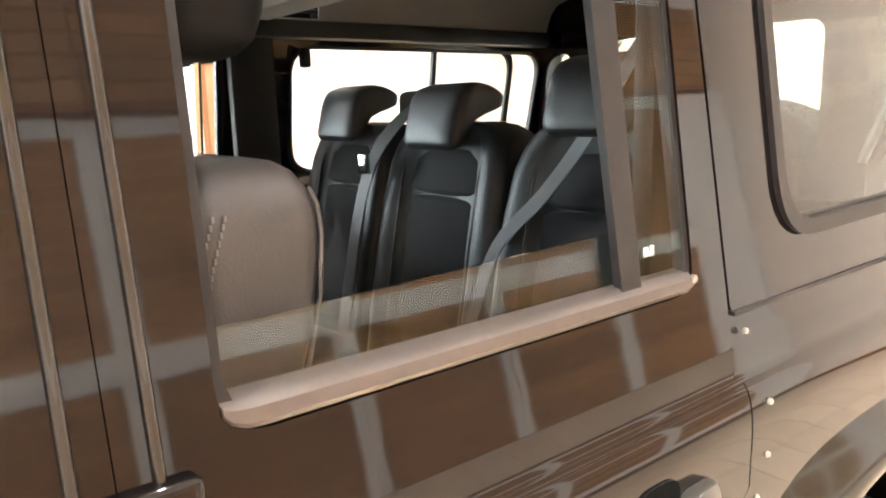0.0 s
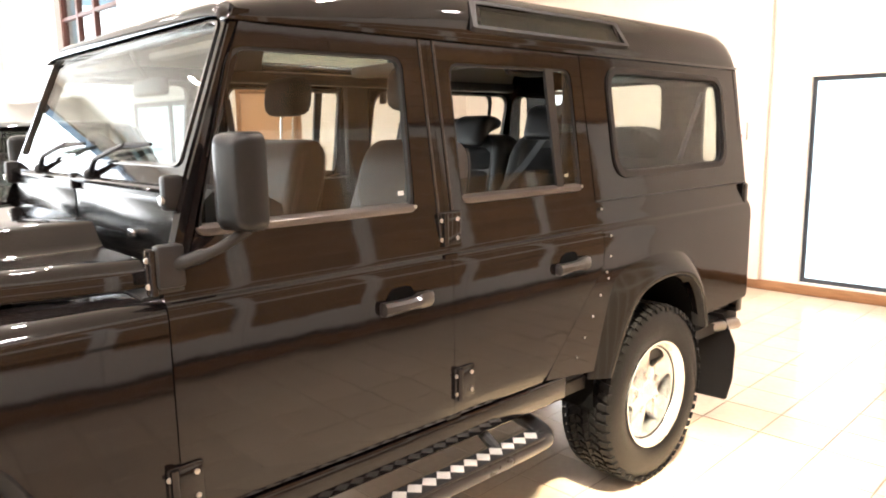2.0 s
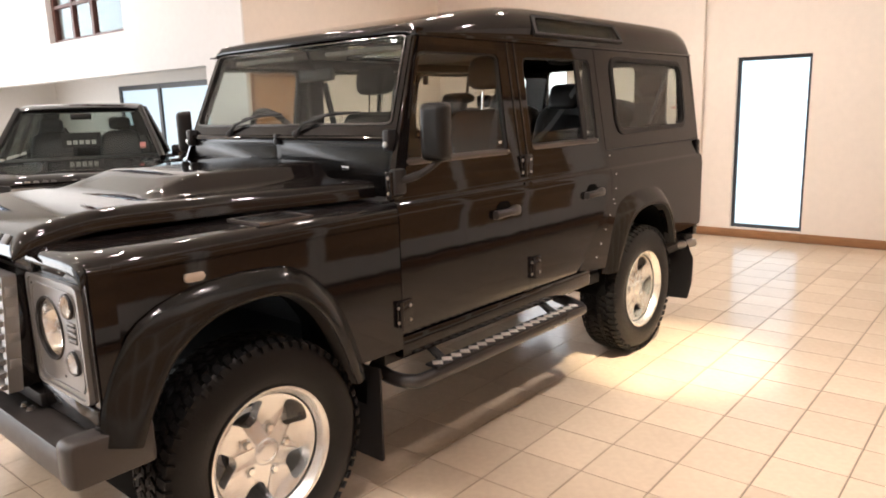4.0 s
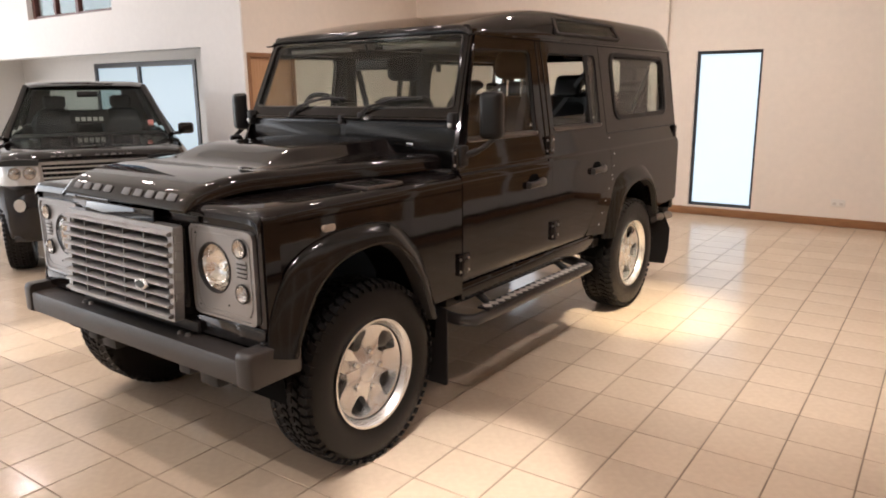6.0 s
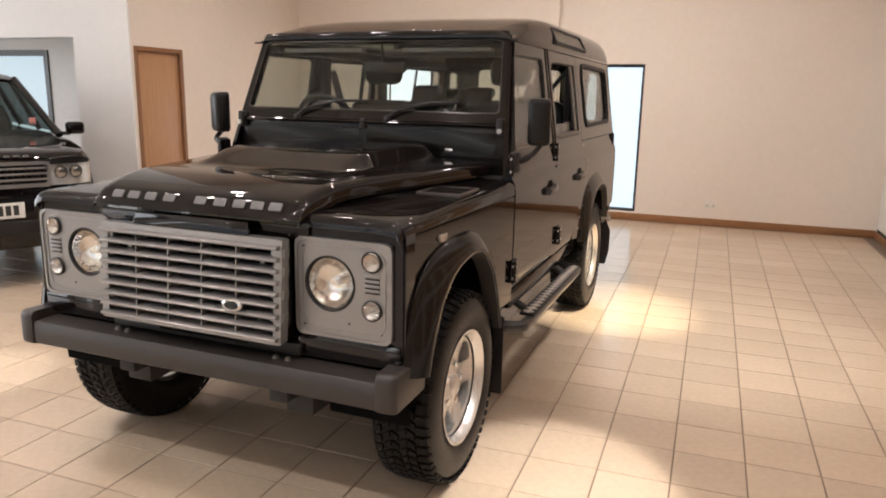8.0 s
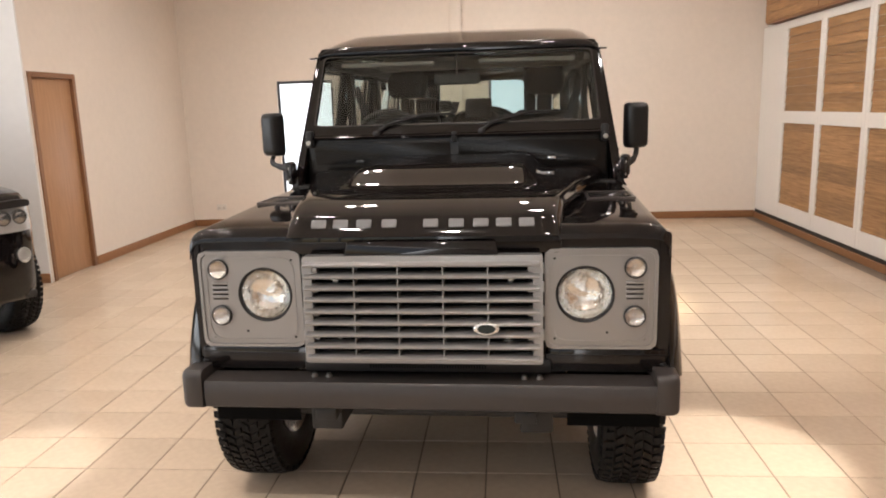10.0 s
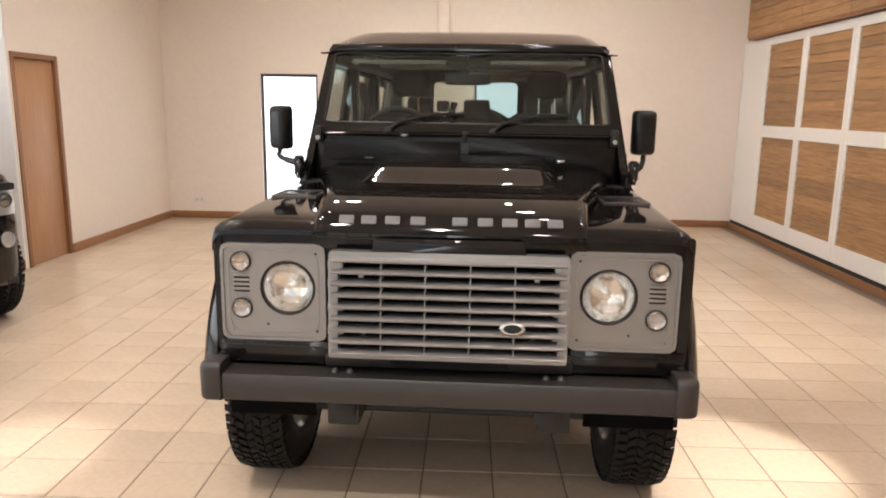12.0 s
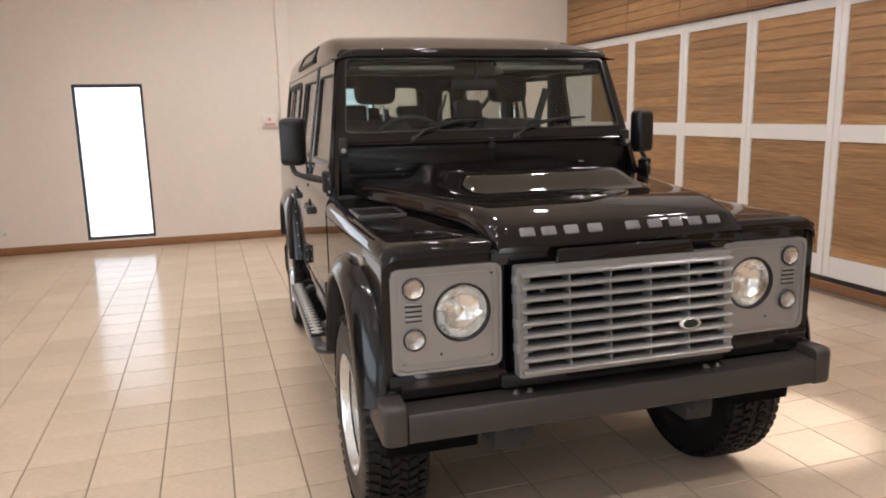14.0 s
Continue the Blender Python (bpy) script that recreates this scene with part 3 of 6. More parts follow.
def panel(S, zs, y0, y1, prof, name, label="", mat_="paint", ny=6):
    """A pressed side panel between y0(z) and y1(z), with its half width from prof."""
    rows = [[(S * interp(prof, z), lerp(y0(z), y1(z), i / ny), z) for i in range(ny + 1)] for z in zs]
    bm = sheet(bmesh.new(), rows, 0.0)
    rows2 = [[(S * (interp(prof, z) - 0.03), lerp(y0(z), y1(z), i / ny), z) for i in range(ny + 1)] for z in zs]
    sheet(bm, rows2, 0.0)
    # close the rim
    bm.verts.ensure_lookup_table()
    k = (ny + 1) * len(zs)
    idx = [i for i in range(ny + 1)] + [(ny + 1) * j + ny for j in range(1, len(zs))] + [(ny + 1) * (len(zs) - 1) + i for i in range(ny - 1, -1, -1)] + [(ny + 1) * j for j in range(len(zs) - 2, 0, -1)]
    for a, b in zip(idx, idx[1:] + idx[:1]):
        bm.faces.new((bm.verts[a], bm.verts[b], bm.verts[b + k], bm.verts[a + k]))
    return part(name, bm, M[mat_], car, label)


# rolled waist shoulder, then a small fillet into the upper side
SHOULDER = [(1.11 + 0.080 * math.sin(radians(a)), 0.8425 + 0.020 * math.cos(radians(a))) for a in range(0, 81, 8)] + [(1.1932, 0.8436), (1.1975, 0.8420), (1.203, 0.8408), (1.210, 0.8402)]
LOW = [(0.655, 0.853), (0.675, 0.860), (0.72, 0.862), (1.036, 0.8622), (1.07, 0.8625)] + SHOULDER + [(1.2425, xu(1.2425) + 0.0004)]
ZS = [z for z, _ in LOW]


def side_window(S, name, parent, outer, inner, r_in, depth=0.024, glass=True, glass_top=None, rear_lean=0.0):
    place = lambda u, v, w: (S * (xu(v) - w), u, v)
    o, i = rpoly(outer, 0.012, 6), rpoly(inner, r_in, 6)
    fr = part(name, frame_ring(bmesh.new(), o, i, place, depth, 0.0), M["paint"], parent)
    # rubber seal
    c = Vector((sum(p[0] for p in inner) / 4, sum(p[1] for p in inner) / 4))
    shrink = [tuple(Vector(p) + Vector((math.copysign(0.009, c.x - p[0]), math.copysign(0.009, c.y - p[1])))) for p in inner]
    s = rpoly(shrink, r_in, 6)
    part("window_seal", frame_ring(bmesh.new(), i, s, place, 0.022, 0.004), M["trim"], fr)
    if glass:
        g = part("window_glass", prism(bmesh.new(), s, place, 0.016, 0.012), M["side_glass"], fr, "clear side glass")
        g.visible_shadow = False
    return fr


def front_fn(v):
    return lambda z: v


for S in (1, -1):
    # front and rear doors
    d1 = panel(S, ZS, front_fn(0.654), front_fn(1.5492), LOW, "front_door", "glossy black front door")
    d2 = panel(S, ZS, front_fn(1.5508), lambda z: 2.345 if z >= 1.195 else 2.362 if z >= 1.035 else lerp(2.000, 2.362, max(0, z - 0.655) / 0.38), LOW, "rear_door", "glossy black rear door, window lowered" if S > 0 else "glossy black rear door")
    side_window(S, "window_frame", d1, [(0.705, 1.242), (1.5495, 1.242), (1.5495, 1.85), (0.930, 1.85)], [(0.745, 1.330), (1.432, 1.335), (1.450, 1.790), (0.895, 1.785)], 0.045)
    in2 = [(1.628, 1.335), (2.268, 1.335), (2.274, 1.788), (1.638, 1.782)]
    f2 = side_window(S, "window_frame", d2, [(1.5505, 1.242), (2.343, 1.242), (2.330, 1.85), (1.5505, 1.85)], in2, 0.045, glass=S < 0)
    place = lambda u, v, w, S=S: (S * (xu(v) - w), u, v)
    part("window_bar", prism(bmesh.new(), [(2.125, 1.345), (2.162, 1.345), (2.168, 1.785), (2.124, 1.785)], place, 0.014, 0.002), M["trim"], f2)
    if S > 0:
        g = part("quarter_glass", prism(bmesh.new(), [(2.162, 1.36), (2.262, 1.36), (2.266, 1.778), (2.168, 1.778)], place, 0.010, 0.006), M["glass"], f2, "small fixed quarter glass")
        g.visible_shadow = False
        g = part("window_glass", prism(bmesh.new(), rpoly([(1.632, 1.338), (2.13, 1.338), (2.128, 1.427), (1.632, 1.416)], 0.004, 2), place, 0.021, 0.017), M["glass"], f2, "side glass lowered most of the way")
        g.visible_shadow = False
    # rolled edges of the door frames, catching the light
    for par, y0, lean in ((d1, 1.522, 0.0), (d2, 1.580, 0.0)):
        pts = [(S * (xu(z) + 0.0005), y0, z) for z in (1.245, 1.40, 1.60, 1.78, 1.845)]
        part("frame_edge", tube(bmesh.new(), pts, 0.0052, 10), M["paint_edge"], par, "rounded door frame edge")
    # pale ledge in the foot of each window opening, with an end cap
    for par, a, b in ((d1, 0.748, 1.428), (d2, 1.632, 2.262)):
        zt = 1.364 if par is d2 else 1.356
        bm = bmesh.new()
        rings = []
        for y, k in ((a, 0.45), (a + 0.006, 0.75), (a + 0.018, 0.95), (a + 0.035, 1.0), (b - 0.012, 1.0), (b, 0.8)):
            lo = zt - 0.026 * k
            rings.append([(S * (xu(z) + dx), y, z) for dx, z in ((-0.020, zt + 0.002), (-0.006, zt), (0.004, lerp(zt, lo, 0.35)), (0.005, lerp(zt, lo, 0.8)), (0.001, lo), (-0.020, lo))])
        loft(bm, rings)
        sill = part("window_sill", bm, M["chrome_dark"], par, "glossy grey sill strip")
        part("sill_cap", lathe(bmesh.new(), [(0.006, 0), (0.006, 0.004), (0.003, 0.006), (0, 0.006)], 10, at(S * (xu(zt) + 0.003), b + 0.002, zt - 0.010) @ (XD if S > 0 else XD.inverted())), M["steel"], sill, "bright end screw")
    # rear quarter
    prof = [(1.09, 0.8625)] + [(z, x - 0.05 * max(0, z - 1.17)) for z, x in SHOULDER] + [(1.235, 0.8305), (1.262, 0.824), (1.288, 0.8205)]
    q = panel(S, [z for z, _ in prof], lambda z: 2.349 if z >= 1.192 else 2.366, front_fn(3.655), prof, "quarter_panel", "glossy black rear quarter")
    pl = lambda u, v, w, S=S: (S * w, u, v)
    pts = [(2.366, 1.092), (2.366, 1.038), (2.06, 0.715), (2.012, 0.66), (2.34, 0.62), (2.42, 0.78), (2.52, 0.88), (2.64, 0.935), (2.88, 0.945), (3.02, 0.90), (3.10, 0.80), (3.15, 0.68), (3.64, 0.70), (3.655, 0.72), (3.655, 1.092)]
    part("lower_quarter", prism(bmesh.new(), pts, pl, 0.832, 0.862), M["paint"], car)
    w3 = side_window(S, "rear_side_window", car, [(2.348, 1.292), (3.64, 1.292), (3.64, 1.85), (2.336, 1.85)], [(2.512, 1.388), (3.435, 1.398), (3.458, 1.790), (2.512, 1.797)] if S > 0 else [(2.485, 1.385), (3.57, 1.392), (3.602, 1.785), (2.50, 1.785)], 0.085)
    if S < 0:
        part("window_bar", prism(bmesh.new(), [(3.056, 1.39), (3.074, 1.39), (3.074, 1.785), (3.056, 1.785)], place, 0.02, 0.006), M["trim"], w3, "thin divider of the sliding window")
    # rubber bead round the big side window, and a seam line under it
    inn = rpoly([(2.494, 1.370), (3.453, 1.380), (3.476, 1.808), (2.494, 1.815)], 0.1, 6)
    inn2 = rpoly([(2.518, 1.394), (3.429, 1.404), (3.452, 1.784), (2.518, 1.791)], 0.085, 6)
    part("window_rubber", frame_ring(bmesh.new(), inn, inn2, place, 0.0, -0.009), M["trim"], w3, "black rubber bead")
    part("seam", prism(bmesh.new(), [(2.352, 1.287), (3.64, 1.287), (3.64, 1.293), (2.352, 1.293)], place, 0.02, -0.004), M["trim"], w3)
    # sill and pillars
    part("sill", new_box(S * 0.80, 0.655, 0.552, S * 0.853, 2.15, 0.645, r=0.01), M["paint"], car)
    part("b_pillar", new_box(S * 0.70, 1.50, 1.25, S * 0.735, 1.60, 1.85, r=0.01), M["trim"], car)
    part("door_shut_panel", new_box(S * 0.80, 1.52, 0.65, S * 0.855, 1.58, 1.19), M["paint"], car)
    part("door_shut_panel", new_box(S * 0.80, 0.63, 0.62, S * 0.835, 0.68, 1.15), M["paint"], car)
    part("c_pillar_cover", new_box(S * 0.70, 2.29, 1.25, S * 0.738, 2.43, 1.85, r=0.01), M["trim"], car)
    # hinges
    for y, z, par in ((0.652, 0.748, d1), (1.582, 0.766, d2), (1.554, 1.266, d2), (0.652, 1.262, d1)):
        hb = 0.856 if z < 1.2 else 0.826
        hg = part("hinge", new_box(S * hb, y - 0.035, z - 0.055, S * (hb + 0.016), y + 0.055, z + 0.055, r=0.012, seg=3), M["paint"], par, "black bolted door hinge")
        bm = tube(bmesh.new(), [(S * (hb + 0.019), y - 0.02, z - 0.052), (S * (hb + 0.019), y - 0.02, z + 0.052)], 0.011, 12)
        part("hinge_pin", bm, M["paint"], hg)
        for dy, dz in ((0.035, 0.03), (0.035, -0.03), (-0.032, 0.03), (-0.032, -0.03)):
            bm = lathe(bmesh.new(), [(0.007, 0), (0.007, 0.004), (0.004, 0.006), (0, 0.006)], 8, at(S * (hb + 0.015), y + dy, z + dz) @ (XD if S > 0 else XD.inverted()))
            part("bolt", bm, M["steel"], hg)
    # handles: a pull lever over a flat matt black plate drawn for its recess
    for y, z, par in ((1.355, 1.068, d1), (2.160, 1.068, d2)):
        bm = bmesh.new()
        ring = []
        for t, w, h, dz in ((-0.100, 0.016, 0.014, -0.004), (-0.094, 0.030, 0.020, -0.002), (-0.05, 0.036, 0.017, 0.0), (0.0, 0.036, 0.016, 0.001), (0.03, 0.034, 0.018, 0.002), (0.045, 0.030, 0.023, 0.003), (0.085, 0.026, 0.022, 0.004), (0.100, 0.014, 0.017, 0.004)):
            ring.append([(S * (0.862 + w * a), y + t, z + dz + h * b) for a, b in ((0.0, -1), (0.72, -1), (1, -0.45), (1, 0.45), (0.72, 1), (0.0, 1))])
        loft(bm, ring)
        hd = part("door_handle", bm, M["handle"], par, "dark satin lever door handle")
        bowl = rpoly([(y - 0.085, z - 0.004), (y + 0.030, z - 0.004), (y + 0.026, z + 0.054), (y - 0.060, z + 0.054)], 0.03, 5)
        part("handle_recess", prism(bmesh.new(), bowl, pl, 0.855, 0.8655), M["black"], hd)
    # rivets along the rear edge of the rear door
    for y, z in ((2.384, 1.259), (2.410, 1.154), (2.410, 1.072), (2.386, 1.012), (2.398, 0.985), (2.346, 0.926), (2.297, 0.850), (2.246, 0.775), (2.200, 0.705)):
        bm = lathe(bmesh.new(), [(0.005, -0.002), (0.005, 0.002), (0.003, 0.0042), (0, 0.0042)], 8, at(S * (0.862 if z < 1.2 else 0.833), y, z) @ (XD if S > 0 else XD.inverted()))
        part("rivet", bm, M["steel"], q)
    # front wing: side with arch, rounded top, front face
    pts = [(-0.535, 1.122), (-0.535, 0.70), (-0.50, 0.665), (-0.44, 0.655), (-0.36, 0.84), (-0.24, 0.925), (-0.10, 0.965), (0.10, 0.965), (0.22, 0.91), (0.30, 0.80), (0.375, 0.60), (0.652, 0.60), (0.652, 1.122)]
    out = lambda y, S=S: (0.0175 if S < 0 else 0.0275) * (y + 0.535) / 1.187 - (0.0 if S < 0 else 0.010)
    wl = lambda u, v, w, S=S: (S * (w + out(u)), u, v)
    wing = part("front_wing", prism(bmesh.new(), pts, wl, 0.812, 0.842), M["paint"], car, "glossy black front wing")

    def edge(y):
        return interp([(-0.575, 0.468), (-0.3, 0.502), (0, 0.566), (0.3, 0.645), (0.5, 0.70), (0.66, 0.735)], y)

    rows = []
    for y, dz in ((-0.548, -0.045), (-0.545, -0.02), (-0.535, -0.006), (-0.515, 0.0), (-0.3, 0.004), (0.0, 0.010), (0.3, 0.016), (0.652, 0.022)):
        top = 1.172 + dz
        rows.append([(S * (x + (out(y) if x > 0.78 else 0)), y, z + (dz if z > 1.125 else min(dz, 0.0))) for x, z in ((0.842, 1.112), (0.842, 1.121), (0.8412, 1.132), (0.836, 1.147), (0.826, 1.159), (0.812, 1.167), (0.79, 1.172), (0.70, 1.175), (edge(y) - 0.03, 1.175))])
    part("wing_top", sheet(bmesh.new(), rows, 0.004), M["paint"], wing)
    part("wing_front", frame_ring(bmesh.new(), rpoly([(0.42, 0.66), (0.8405, 0.66), (0.8405, 1.150), (0.42, 1.150)], 0.02, 4), rpoly([(0.452, 0.77), (0.78, 0.77), (0.78, 1.07), (0.452, 1.07)], 0.02, 4), lambda u, v, w, S=S: (S * u, w, v), -0.46, -0.529), M["paint"], wing)
    part("inner_wing", prism(bmesh.new(), [(-0.44, 0.62), (-0.44, 1.12), (0.65, 1.14), (0.65, 0.55), (0.42, 0.50), (0.42, 0.95), (-0.42, 0.95), (-0.42, 0.62)], pl, 0.50, 0.56), M["black"], wing)
    part("arch_liner", sheet(bmesh.new(), [[(S * x, 0.47 * math.cos(math.radians(a)), 0.5 + 0.47 * math.sin(math.radians(a))) for a in range(-10, 191, 10)] for x in (0.5, 0.83)]), M["black"], wing)
    part("arch_liner", sheet(bmesh.new(), [[(S * x, 2.76 + 0.42 * math.cos(math.radians(a)), 0.52 + 0.44 * math.sin(math.radians(a))) for a in range(-10, 191, 10)] for x in (0.45, 0.84)]), M["black"], q)
    # wing vent and side repeater
    v = part("wing_vent", new_box(S * 0.62, 0.06, 1.180, S * 0.80, 0.27, 1.190, r=0.004), M["paint_satin"], wing, "black wing-top air vent")
    vr = [(0.612, 0.052), (0.808, 0.052), (0.808, 0.278), (0.612, 0.278)]
    vi = [(0.622, 0.062), (0.798, 0.062), (0.798, 0.268), (0.622, 0.268)]
    part("vent_rim", frame_ring(bmesh.new(), vr, vi, lambda u, v, w, S=S: (S * u, v, w), 1.182, 1.1925), M["chrome_dark"], v, "bright vent rim")
    part("repeater", prism(bmesh.new(), rpoly([(-0.252, 1.055), (-0.185, 1.055), (-0.185, 1.083), (-0.252, 1.083)], 0.012, 4), wl, 0.84, 0.853, 0.004), M["side_lens"], wing, "pale side repeater lamp")
    # wheel-arch flares: a lip swept over the arch
    def flare(line, lip, parent_):
        """line: outer edge on the body; lip: points of the opening, both (y, z)."""
        n = 26
        A, B = curve_pts([(a, b, 0) for a, b in line], 8), curve_pts([(a, b, 0) for a, b in lip], 8)
        ra = lambda P: [P[min(len(P) - 1, round(i * (len(P) - 1) / n))] for i in range(n + 1)]
        A, B = ra(A), ra(B)
        rows, back = [], []
        for (y0, z0, _), (y1, z1, _) in zip(A, B):
            row = []
            for t, x in ((0.0, 0.842), (0.05, 0.852), (0.18, 0.864), (0.38, 0.880), (0.6, 0.893), (0.8, 0.901), (0.93, 0.903), (0.98, 0.900), (1.0, 0.893)):
                row.append((S * x - (0.0 if S > 0 else 0.022 * min(1, t * 5)), lerp(y0, y1, t), lerp(z0, z1, t)))
            rows.append(row)
            back.append([row[-1], (S * 0.83, y1 + (y1 - y0) * 0.06, z1 + (z1 - z0) * 0.06)])
        fl = part("arch_flare", sheet(bmesh.new(), rows, 0.004), M["arch"], parent_, "satin black wheel-arch flare", sharp=60)
        # separate matt black return: the shade under the flare is put into its material
        part("flare_return", sheet(bmesh.new(), back, 0.003), M["dark_metal"], fl, "flare underside, matt black for its shade")
        return fl

    flare([(-0.555, 0.64), (-0.525, 0.78), (-0.425, 0.955), (-0.25, 1.035), (-0.02, 1.056), (0.16, 1.03), (0.305, 0.91), (0.385, 0.76), (0.455, 0.56)],
          [(-0.455, 0.62), (-0.41, 0.72), (-0.33, 0.85), (-0.20, 0.94), (-0.02, 0.968), (0.11, 0.945), (0.225, 0.85), (0.30, 0.72), (0.365, 0.55)], wing)
    flare([(2.295, 0.59), (2.342, 0.77), (2.397, 0.94), (2.44, 1.005), (2.56, 1.042), (2.74, 1.056), (2.93, 1.048), (3.055, 1.0), (3.14, 0.91), (3.20, 0.78), (3.24, 0.63)],
          [(2.385, 0.59), (2.44, 0.695), (2.495, 0.775), (2.55, 0.848), (2.625, 0.90), (2.74, 0.928), (2.88, 0.932), (3.00, 0.905), (3.075, 0.85), (3.125, 0.77), (3.165, 0.64)], q)
    part("arch_bracket", new_box(S * 0.70, 3.19, 0.668, S * 0.76, 3.235, 0.712, r=0.008), M["chrome"], q, "bright bracket behind the wheel")
    # mud flaps
    for y, z1 in ((0.50, 0.56), (3.50, 0.62)):
        bm = bmesh.new()
        w0, w1 = (0.60, 0.872)
        cut = [(w1, 0.17), (w1, z1)] if y < 3 else [(w1 - 0.012, 0.18), (w1 + 0.012, 0.30), (w1 + 0.012, 0.47), (w1 - 0.06, z1)]
        prism(bm, rpoly([(w0, 0.17), *cut, (w0, z1)], 0.012, 4), lambda u, v, w, S=S, y=y: (S * u, y + w + (v - 0.4) * 0.06 * (1 if y > 3 else 0.1), v), 0.0, 0.009)
        part("mud_flap", bm, M["trim"], car, "black rubber mud flap")
    # side step: bent tube, tread plate with studs, brackets
    pts = curve_pts([(S * 0.70, 0.63, 0.50), (S * 0.80, 0.625, 0.475), (S * 0.895, 0.655, 0.468), (S * 0.925, 0.75, 0.470), (S * 0.925, 1.30, 0.472), (S * 0.925, 1.86, 0.474), (S * 0.905, 1.955, 0.475), (S * 0.83, 2.00, 0.478), (S * 0.72, 2.0, 0.50)], 8)
    st = part("side_step", tube(bmesh.new(), pts, 0.030, 16), M["step"], car, "black tubular side step")
    tp = part("tread_plate", new_box(S * 0.875, 0.755, 0.498, S * 0.955, 1.90, 0.512, r=0.006), M["trim"], st)
    for i in range(19):
        y = 0.79 + i * 0.0595
        bm = bmesh.new()
        prism(bm, [(y - 0.0285, 0.917), (y, 0.886), (y + 0.0285, 0.917), (y, 0.948)], lambda u, v, w, S=S: (S * v, u, w), 0.511, 0.5155, 0.0015)
        part("stud", bm, M["tread"], tp, "bright raised tread stud")
    for y in (0.86, 1.72):
        part("bracket", tube(bmesh.new(), [(S * 0.70, y, 0.60), (S * 0.78, y, 0.56), (S * 0.90, y, 0.49)], 0.02, 8), M["dark_metal"], st)
    # mirror on a bent arm
    MX = 0.920 if S > 0 else 0.985
    pts = curve_pts([(S * 0.835, 0.665, 1.275), (S * 0.875, 0.70, 1.285), (S * (MX - 0.012), 0.76, 1.31), (S * (MX + 0.005), 0.83, 1.35)], 6)
    ar = part("mirror_arm", tube(bmesh.new(), pts, [0.017] * 10 + [0.013] * (len(pts) - 10), 10), M["trim"], car, "black mirror arm")
    part("mirror_bracket", new_box(S * 0.83, 0.635, 1.225, S * 0.868, 0.70, 1.325, r=0.01), M["trim"], ar)
    bm = bmesh.new()
    o = rpoly([(-0.056, -0.114), (0.056, -0.114), (0.056, 0.114), (-0.056, 0.114)], 0.028, 5)
    rings = []
    for d, s in ((0.042, 0.94), (0.037, 1.0), (0.005, 1.0), (-0.022, 0.93), (-0.034, 0.74), (-0.038, 0.45)):
        rings.append([(u * s, d, v * (s * 0.5 + 0.5)) for u, v in o])
    loft(bm, rings)
    mm = at(S * MX, 0.812, 1.460) @ Matrix.Rotation(radians(14 if S > 0 else -29), 4, "Z")
    bmesh.ops.transform(bm, matrix=mm, verts=bm.verts[:])
    part("door_mirror", bm, M["mirror_plastic"], ar, "black door mirror housing")
    part("mirror_glass", prism(bmesh.new(), rpoly([(-0.047, -0.102), (0.047, -0.102), (0.047, 0.102), (-0.047, 0.102)], 0.022, 5), lambda u, v, w: tuple(mm @ Vector((u, w, v))), 0.041, 0.0435), M["chrome"], ar, "mirror glass")

# bonnet: steep nose, gentle slope, and a wide raised centre with a ramp at its front
rows = []
NOSE_Z = [(-0.590, 1.150), (-0.586, 1.160), (-0.577, 1.174), (-0.566, 1.190), (-0.556, 1.203), (-0.546, 1.212), (-0.530, 1.220), (-0.500, 1.230), (-0.45, 1.243), (-0.40, 1.253), (-0.35, 1.260), (-0.30, 1.2635), (-0.25, 1.265), (0.0, 1.268), (0.655, 1.275)]
RAMP = [(-0.16, 0.0), (-0.12, 0.004), (-0.08, 0.015), (0.05, 0.056), (0.085, 0.064), (0.12, 0.067), (0.66, 0.068)]
for y in (-0.590, -0.588, -0.583, -0.574, -0.566, -0.556, -0.546, -0.536, -0.522, -0.50, -0.475, -0.45, -0.425, -0.40, -0.375, -0.35, -0.32, -0.28, -0.22, -0.165, -0.135, -0.11, -0.085, -0.04, 0.0, 0.04, 0.065, 0.09, 0.12, 0.20, 0.32, 0.45, 0.58, 0.655):
    xe = interp([(-0.575, 0.468), (-0.3, 0.502), (0, 0.566), (0.3, 0.645), (0.5, 0.70), (0.66, 0.735)], y)
    zt, hb = interp(NOSE_Z, y), interp(RAMP, y)
    bw = min(0.355 + 0.05 * max(0.0, y), xe - 0.145)
    flat = min(1.0, max(0.0, (zt - 1.150) / 0.07))
    half = [(0.0, zt + hb), (bw * 0.5, zt + hb), (bw * 0.88, zt + hb), (bw * 0.96, zt + hb * 0.95), (bw, zt + hb * 0.84), (bw + 0.042, zt + hb * 0.24), (bw + 0.062, zt + hb * 0.05), (bw + 0.082, zt), (xe - 0.055, zt), (xe - 0.036, zt - 0.001 * flat), (xe - 0.022, zt - 0.006 * flat), (xe - 0.010, zt - 0.016 * flat), (xe - 0.003, zt - 0.030 * flat), (xe, zt - 0.05 * flat - 0.004), (xe, zt - 0.05 * flat - 0.016)]
    rows.append([(-x, y, z) for x, z in half[:0:-1]] + [(x, y, z) for x, z in half])
bonnet = part("bonnet", sheet(bmesh.new(), rows, 0.004), M["paint"], car, "glossy black bonnet with raised centre", sharp=50)
